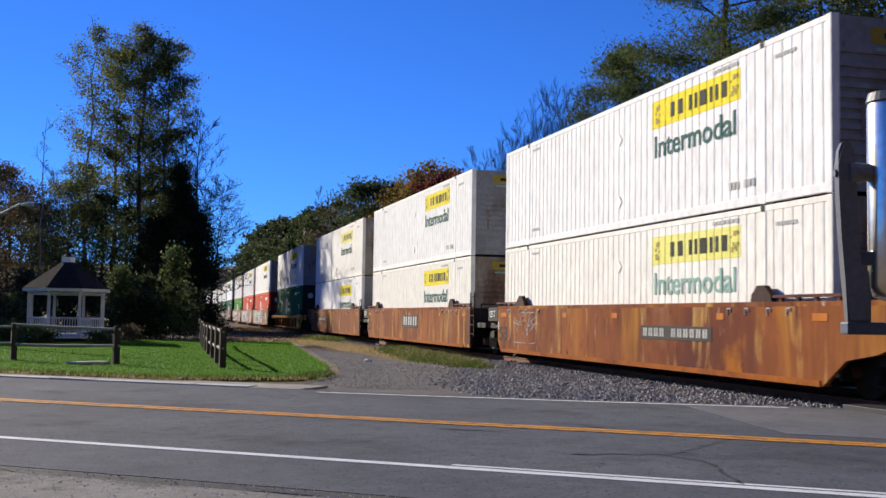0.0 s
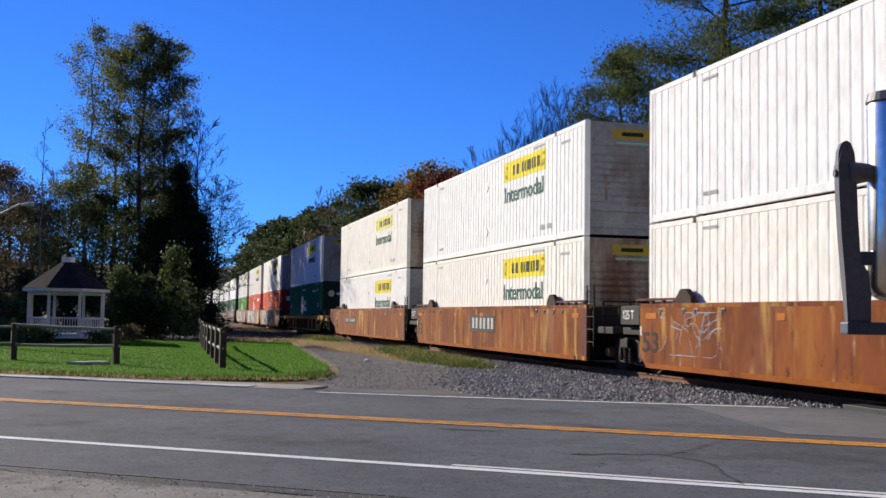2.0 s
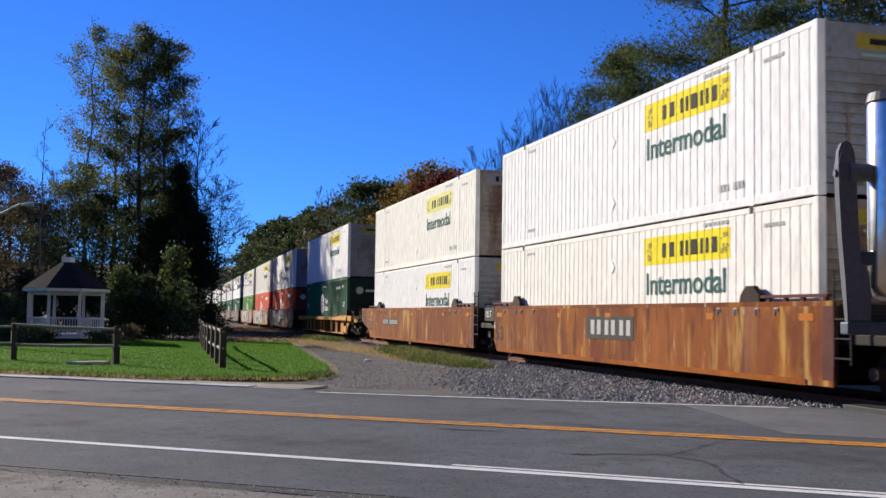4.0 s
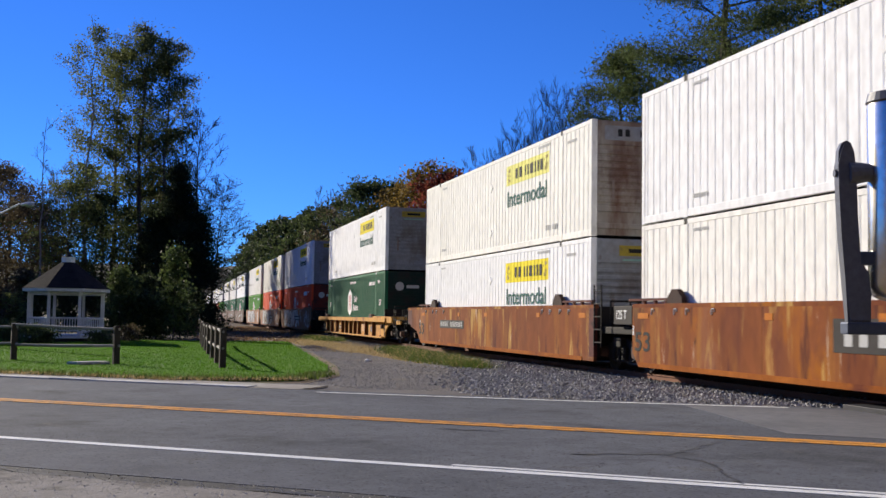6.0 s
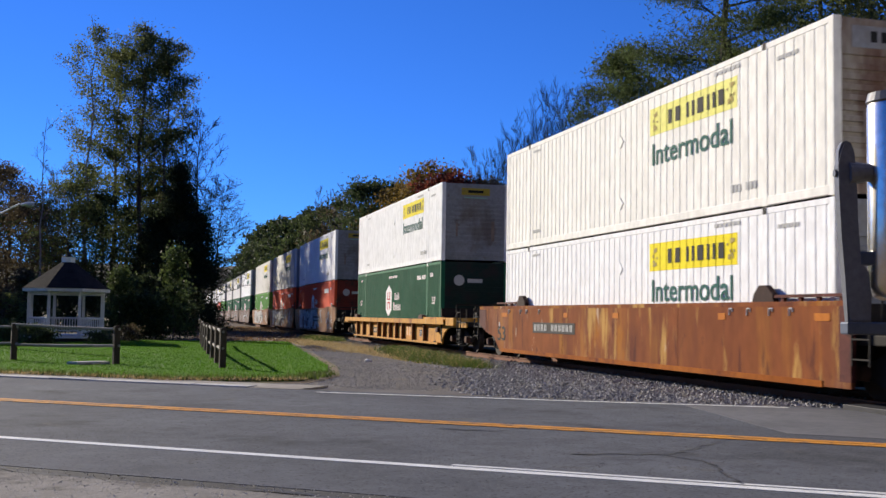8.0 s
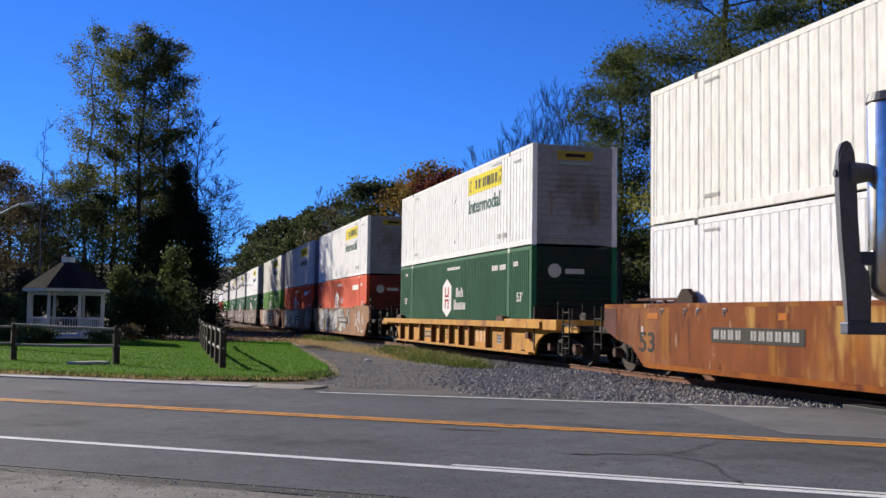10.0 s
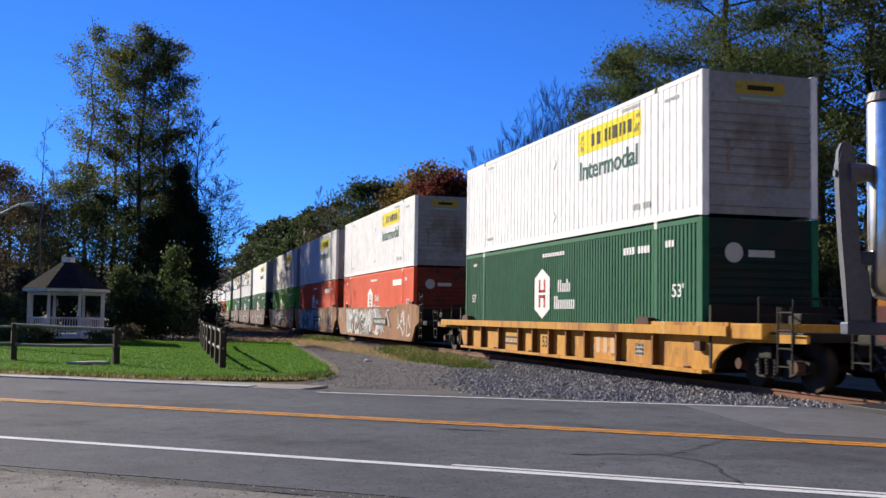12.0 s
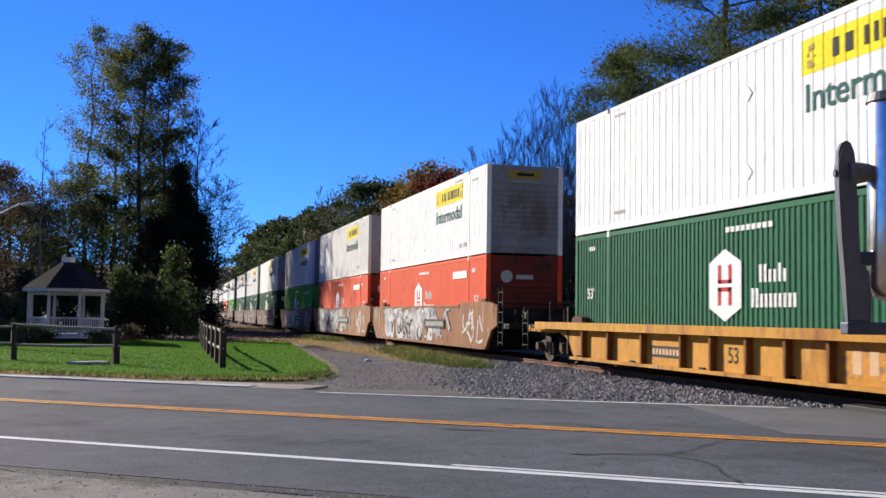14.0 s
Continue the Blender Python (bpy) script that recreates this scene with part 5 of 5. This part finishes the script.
def yellow_car(spin):
    car = thing("well_car", "yellow ribbed steel well car with rust stains", "well car", "well car units")
    for s in (-1, 1):
        p = part("side_sill", side_of([(-3.3, 0.98), (-3.3, 0.84), (-0.9, 0.82), (-0.5, 0.74), (-0.2, 0.58), (0.1, 0.2), (16.6, 0.2), (16.72, 0.44), (16.95, 0.62), (17.3, 0.75), (17.8, 0.82), (19.7, 0.84), (19.7, 0.98)], s, 1.3, 1.36), "yellow_steel", car)
        part("top_flange", side_of([(-1.7, 0.92), (17.5, 0.92), (17.5, 1.1), (-1.7, 1.1)], s, 1.34, 1.56), "yellow_steel", p)
        part("bottom_flange", side_of([(0.15, 0.19), (16.5, 0.19), (16.5, 0.26), (0.15, 0.26)], s, 1.3, 1.5), "yellow_steel", p)
        # ribs of yellow steel, with side shade put into a browner colour
        for a in (0.9, 2.41, 4.15, 5.92, 7.1, 8.35, 9.57, 10.76, 12.58, 14.4):
            part("rib", side_of([(a - 0.03, 0.26), (a + 0.03, 0.26), (a + 0.04, 0.915), (a - 0.04, 0.915)], s, 1.361, 1.5), "rib_shaded", p, "rusty vertical rib, browned for its shaded side")
        part("jack_pad", boxes((*sorted((s * 1.355, s * 1.48)), HALF - 16.4, HALF - 16.15, 0.62, 0.8, 0.02)), "rust_dark", p)
        part("top_shelf", side_of([(13.6, 1.1), (17.4, 1.1), (17.4, 1.17), (13.6, 1.17)], s, 1.34, 1.46), "yellow_steel", car)
        for a in (0.6, 13.9):
            part("container_guide", side_of([(a - 0.35, 1.06), (a + 0.35, 1.06), (a + 0.3, 1.24), (a - 0.1, 1.27), (a - 0.3, 1.2)], s, 1.33, 1.5), "rust_dark", car)
    off = 1.361
    for a0, a1, z0, z1, m in ((4.4, 5.7, 0.42, 0.66, "plate_dark"), (13.36, 13.7, 0.42, 0.68, "pale_ink"), (10.95, 12.4, 0.36, 0.86, "line_orange")):
        bm = bmesh.new()
        side_bar(bm, a0, a1, z0, z1, off)
        part("stencil_patch", bm, m, car, {"plate_dark": "dark patch with pale block marks", "pale_ink": "pale square data patch", "line_orange": "faded red-orange patch"}[m])
    bm = bmesh.new()
    for k in range(8):
        side_bar(bm, 4.48 + k * 0.15, 4.58 + k * 0.15, 0.48, 0.6, off + 0.004)
    for k in range(3):
        side_bar(bm, 11.2 + k * 0.4, 11.42 + k * 0.4, 0.42, 0.78, off + 0.004)
    part("stencil", bm, "faded_mark", car)
    bm = boxes(*[(-off - 0.008, -off - 0.004, HALF - 13.7 + 0.1 * (k % 4), HALF - 13.64 + 0.1 * (k % 4), 0.44 + 0.09 * (k // 4), 0.5 + 0.09 * (k // 4)) for k in range(12)])
    part("data_mark", bm, "ink", car)
    letters("length_mark", "53", "ink", car, 0.36, 0.3, facing(off, 7.55, 0.42))
    bm = boxes(*[(-1.4, 1.4, HALF - q - 0.1, HALF - q + 0.1, 0.17, 0.3) for q in (0.4, 3.5, 6.6, 9.6, 12.7, 15.7)])
    part("cross_bearer", bm, "iron", car)
    end_gear(car, -0.3, -3.4, "iron")
    end_gear(car, 16.6, 19.6, "iron")
    part("end_frame", boxes((-1.5, 1.5, HALF - 18.6, HALF - 17.55, 0.88, 1.16, 0.03)), "yellow_steel", car)
    part("end_frame", boxes((-1.5, 1.5, HALF + 1.6, HALF + 2.4, 0.88, 1.1, 0.03)), "yellow_steel", car)
    ladder(car, 19.3, 0.35, 1.45, "iron")
    ladder(car, -3.1, 0.35, 1.45, "iron")
    truck(car, 18.2, spin)
    truck(car, -2.1, spin)
    coupler(car, 19.6, 1)
    coupler(car, -3.4, -1)
    return car


def tall_car(material, label, spin):
    """An older unit with a deep side plate."""
    car = thing("well_car", label, "well car", "well car units")
    for s in (-1, 1):
        p = part("side_sill", side_of([(-0.9, 1.58), (-0.9, 0.9), (-0.5, 0.75), (0.25, 0.2), (16.7, 0.2), (17.3, 0.8), (17.85, 0.95), (17.85, 1.56), (17.0, 1.68), (13.85, 1.68), (13.8, 1.58)], s, 1.4, 1.48), material, car)
        part("top_chord", side_of([(-0.88, 1.53), (13.78, 1.53), (13.78, 1.6), (-0.88, 1.6)], s, 1.36, 1.5), material, p)
        part("bottom_chord", side_of([(0.35, 0.19), (16.6, 0.19), (16.6, 0.28), (0.35, 0.28)], s, 1.3, 1.495), material, p)
    bm = boxes(*[(-1.42, 1.42, HALF - q - 0.1, HALF - q + 0.1, 0.17, 0.3) for q in (0.4, 4.5, 8.6, 12.7, 16)])
    part("cross_bearer", bm, "iron", car)
    for s in (-1, 1):
        for q in (1.6, 16.4):
            part("container_guide", boxes((s * 1.42 - 0.05, s * 1.42 + 0.05, HALF - q - 0.25, HALF - q + 0.25, 1.6, 1.78, 0.02)), "rust_dark", car)
    end_gear(car, -0.2, -1.5, "iron")
    end_gear(car, 16.9, 18.6, "iron")
    ladder(car, 18.3, 0.35, 2.1, "iron")
    if material == "rust_graffiti":
        scribble(car, 1.9, 11.2, 0.55, 1.3, 26, 0.62, "spray_grey", 6, 1.4808, "grey sprayed fill")
        scribble(car, 2.0, 11.0, 0.4, 1.42, 40, 0.26, "spray_white", 7, 1.489, "white sprayed stroke")
        scribble(car, 1.0, 13.0, 0.35, 1.45, 16, 0.16, "spray_grey", 8, 1.5015, "grey sprayed stroke")
        scribble(car, 4.0, 9.5, 0.35, 1.4, 14, 0.09, "ink", 9, 1.5065, "black sprayed stroke")
        scribble(car, 14.0, 17.0, 0.4, 1.45, 12, 0.1, "spray_white", 10, 1.4815, "white sprayed stroke")
    else:
        scribble(car, 2.0, 15.0, 0.35, 1.4, 10, 0.22, "spray_grey", 11, 1.4815, "pale sprayed stroke")
    p = part("number_plate", boxes((-1.516, -1.511, HALF - 12.0, HALF - 9.2, 0.78, 1.1)), "plate_dark", car, "dark patch with pale block marks")
    bm = bmesh.new()
    for k in range(10):
        side_bar(bm, 9.4 + k * 0.25, 9.55 + k * 0.25, 0.86, 1.02, 1.5165)
    part("plate_mark", bm, "pale_ink", p)
    truck(car, -1.6, spin)
    return car


# ---- the train ----
def train():
    box_kinds = {
        "W": lambda: container("container", "white", "white ribbed steel container with a yellow sign panel", "freight"),
        "C": lambda: container("container", "cream", "cream-stained ribbed container with a faded yellow sign and grimy end", "freight", sign="sign_faded", door="board", da=-0.17, dz=-0.08),
        "V": lambda: container("container", "white", "bright white ribbed steel container with a yellow sign panel", "freight", da=-0.17, dz=-0.08),
        "D": lambda: container("container", "cream", "cream ribbed steel container with a yellow sign panel", "freight"),
        "F": lambda: container("container", "cream", "cream ribbed container with a faded yellow sign", "freight", sign="sign_faded", word="teal_faded"),
        "X": lambda: container("container", "weathered", "dulled grey-white ribbed container with a yellow sign panel", "freight"),
        "G": lambda: container("container", "green", "dark green corrugated container with a white emblem", "group", per=0.165, dep=0.02, flat=0.42),
        "R": lambda: container("container", "red", "orange-red container with a white emblem", "group", per=0.165, dep=0.006, flat=0.42),
        "L": lambda: container("container", "lime", "light green container with a white emblem", "group", per=0.165, dep=0.018, flat=0.42),
    }
    car_kinds = {
        "lead": lambda: rust_car("lead", True), "middle": lambda: rust_car("middle", True), "trail": lambda: rust_car("trail", True),
        "yellow": lambda: yellow_car(True),
        "graffiti": lambda: tall_car("rust_graffiti", "rusty well car unit covered in pale spray paint", True),
        "brown": lambda: tall_car("rust_dark", "dull brown steel well car unit", False),
    }
    # far end of each unit's containers at 0 s, car, lower, upper, settling
    units = [(31.0, "lead", "F", "W", 0.0), (50.75, "middle", "D", "W", 0.0), (69.7, "trail", "V", "C", -0.05), (93.3, "yellow", "G", "W", 0.0),
             (116.9, "graffiti", "R", "W", -0.03), (136.0, "graffiti", "R", "X", -0.03), (155.4, "graffiti", "L", "X", -0.03)]
    lower = "GGGLRGGGRGGGGRGGLGGGG"
    s = 155.4
    for k, ch in enumerate(lower):
        s += 23.4 if k % 3 == 0 else 19.4
        units.append((s, "brown", ch, "X" if k % 4 else "W", 0.0))
    made = {}

    def get(key, maker):
        if key in made:
            return copy_thing(made[key], Matrix())
        made[key] = maker()
        return made[key]

    for far, car, low, up, dz in units:
        y = far - HALF
        c = get(car, car_kinds[car])
        MOVES.append((c, y, 0.0))
        for o in c.children_recursive:
            if o.get("spins"):
                WHEELS.append(o)
        MOVES.append((get(low[0], box_kinds[low[0]]), y, 0.345 + dz))
        MOVES.append((get(up, box_kinds[up]), y, 3.264 + dz))


# ---- the vehicle mirror beside the camera ----
def vehicle_mirror():
    t = thing("vehicle_mirror", "chrome cylindrical vehicle mirror on a black bracket and blue-grey bar", "mirror")
    right = Vector((math.cos(TURN), -math.sin(TURN), 0))
    fwd = Vector((math.sin(TURN), math.cos(TURN), 0))
    o = STAND @ Vector(((1490 - 784) / 1918.6 * 1.92, (441 - 581) / 1918.6 * 1.92, -1.92))
    t.matrix_world = Matrix((( right.x, fwd.x, 0, o.x), (right.y, fwd.y, 0, o.y), (0, 0, 1, o.z), (0, 0, 0, 1)))
    part("bar", boxes((0.003, 0.6, -0.018, 0.018, -0.011, 0.011, 0.003)), "blue_steel", t, "blue-grey flat bar")
    part("pole", boxes((0.5, 0.56, -0.03, 0.03, -(o.z + 0.16), -0.011, 0.004)), "black_steel", t)
    bm = bmesh.new()
    left = [(0.008, 0.01), (0.003, 0.08), (-0.003, 0.16), (-0.007, 0.24), (-0.008, 0.29), (-0.006, 0.316), (0.0, 0.33), (0.008, 0.334)]
    rgt = [(0.016, 0.33), (0.022, 0.314), (0.024, 0.28), (0.026, 0.2), (0.03, 0.13), (0.033, 0.108), (0.046, 0.1), (0.049, 0.06), (0.049, 0.01)]
    pts = left + rgt
    a = [bm.verts.new((u, -0.011, v)) for u, v in pts]
    b = [bm.verts.new((u, 0.011, v)) for u, v in pts]
    bm.faces.new(a)
    bm.faces.new(b[::-1])
    for i in range(len(pts)):
        j = (i + 1) % len(pts)
        bm.faces.new((a[i], b[i], b[j], a[j]))
    bmesh.ops.bevel(bm, geom=[e for e in bm.edges if abs(e.verts[0].co.y - e.verts[1].co.y) < 1e-6], offset=0.004, segments=2, affect="EDGES")
    part("bracket", bm, "black_steel", t, "black curved steel bracket")
    bm = bmesh.new()
    tube(bm, (0.012, 0, 0.276), (0.052, 0, 0.278), 0.022, 0.016, 16)
    tube(bm, (-0.012, 0, 0.276), (-0.006, 0, 0.276), 0.007, 0.007, 10)
    part("pivot", bm, "black_steel", t)
    part("lug", boxes((0.03, 0.06, -0.012, 0.012, 0.112, 0.136, 0.003)), "blue_steel", t)
    bm = bmesh.new()
    cx, r = 0.096, 0.046
    rows = [(0.25, 0.048), (0.6, 0.051), (0.85, 0.058), (1.0, 0.076), (1.0, 0.2), (1.0, 0.395), (0.96, 0.406), (0.8, 0.412)]
    n, old = 28, None
    for f, z in rows:
        cur = [bm.verts.new((cx + r * f * math.cos(k * math.tau / n), r * f * math.sin(k * math.tau / n), z)) for k in range(n)]
        if old:
            for k in range(n):
                bm.faces.new((old[k], old[(k + 1) % n], cur[(k + 1) % n], cur[k]))
        else:
            bm.faces.new(cur[::-1])
        old = cur
    bm.faces.new(old)
    ob = part("housing", bm, "chrome", t, "polished chrome housing")
    ob.data.shade_smooth()
    bm = bmesh.new()
    tube(bm, (cx, 0, 0.405), (cx, 0, 0.421), 0.048, 0.044, 28)
    part("cap", bm, "black_steel", t, "black cap")


def lawn_slab():
    bm = bmesh.new()
    bmesh.ops.create_cube(bm, size=1.0, matrix=pose(-1.3, 28.2, -0.07, 0, 0, -55) @ Matrix.Diagonal((0.5, 0.9, 0.07, 1)))
    bmesh.ops.bevel(bm, geom=bm.edges[:], offset=0.015, segments=2, affect="EDGES")
    tagged(obj("stone_slab", bm, "kerb_stone"), "pale flat stone slab set in the lawn", "slab")


def pale_stone():
    bm = bmesh.new()
    bmesh.ops.create_icosphere(bm, subdivisions=2, radius=0.09, matrix=pose(6.2, 30.6, -0.1) @ Matrix.Diagonal((1.2, 1, 0.7, 1)))
    for v in bm.verts:
        v.co += Vector((noise.noise(v.co * 9), noise.noise(v.co * 9 + Vector((5, 0, 0))), 0)) * 0.03
    tagged(obj("stone", bm, "line_white"), "small pale stone lying on the gravel", "stone")


def motions():
    times = [0.5 * k for k in range(29)]
    for ob, y, z in MOVES:
        walk(ob, [(t, along(y - SPEED * t) @ Matrix.Translation((0, 0, z))) for t in times])
    spin = [0.125 * k for k in range(113)]
    for w in WHEELS:
        p = w.location.copy()
        # rolling towards -y
        walk(w, [(t, Matrix.Translation(p) @ Matrix.Rotation(SPEED * t / 0.43, 4, "X")) for t in spin])


ground()
road()
track()
verges()
hills()
woods()
gazebo(-3.32, 50.3)
fences()
street_lamp(-4.55, 44.0)
lawn_slab()
pale_stone()
vehicle_mirror()
train()
motions()
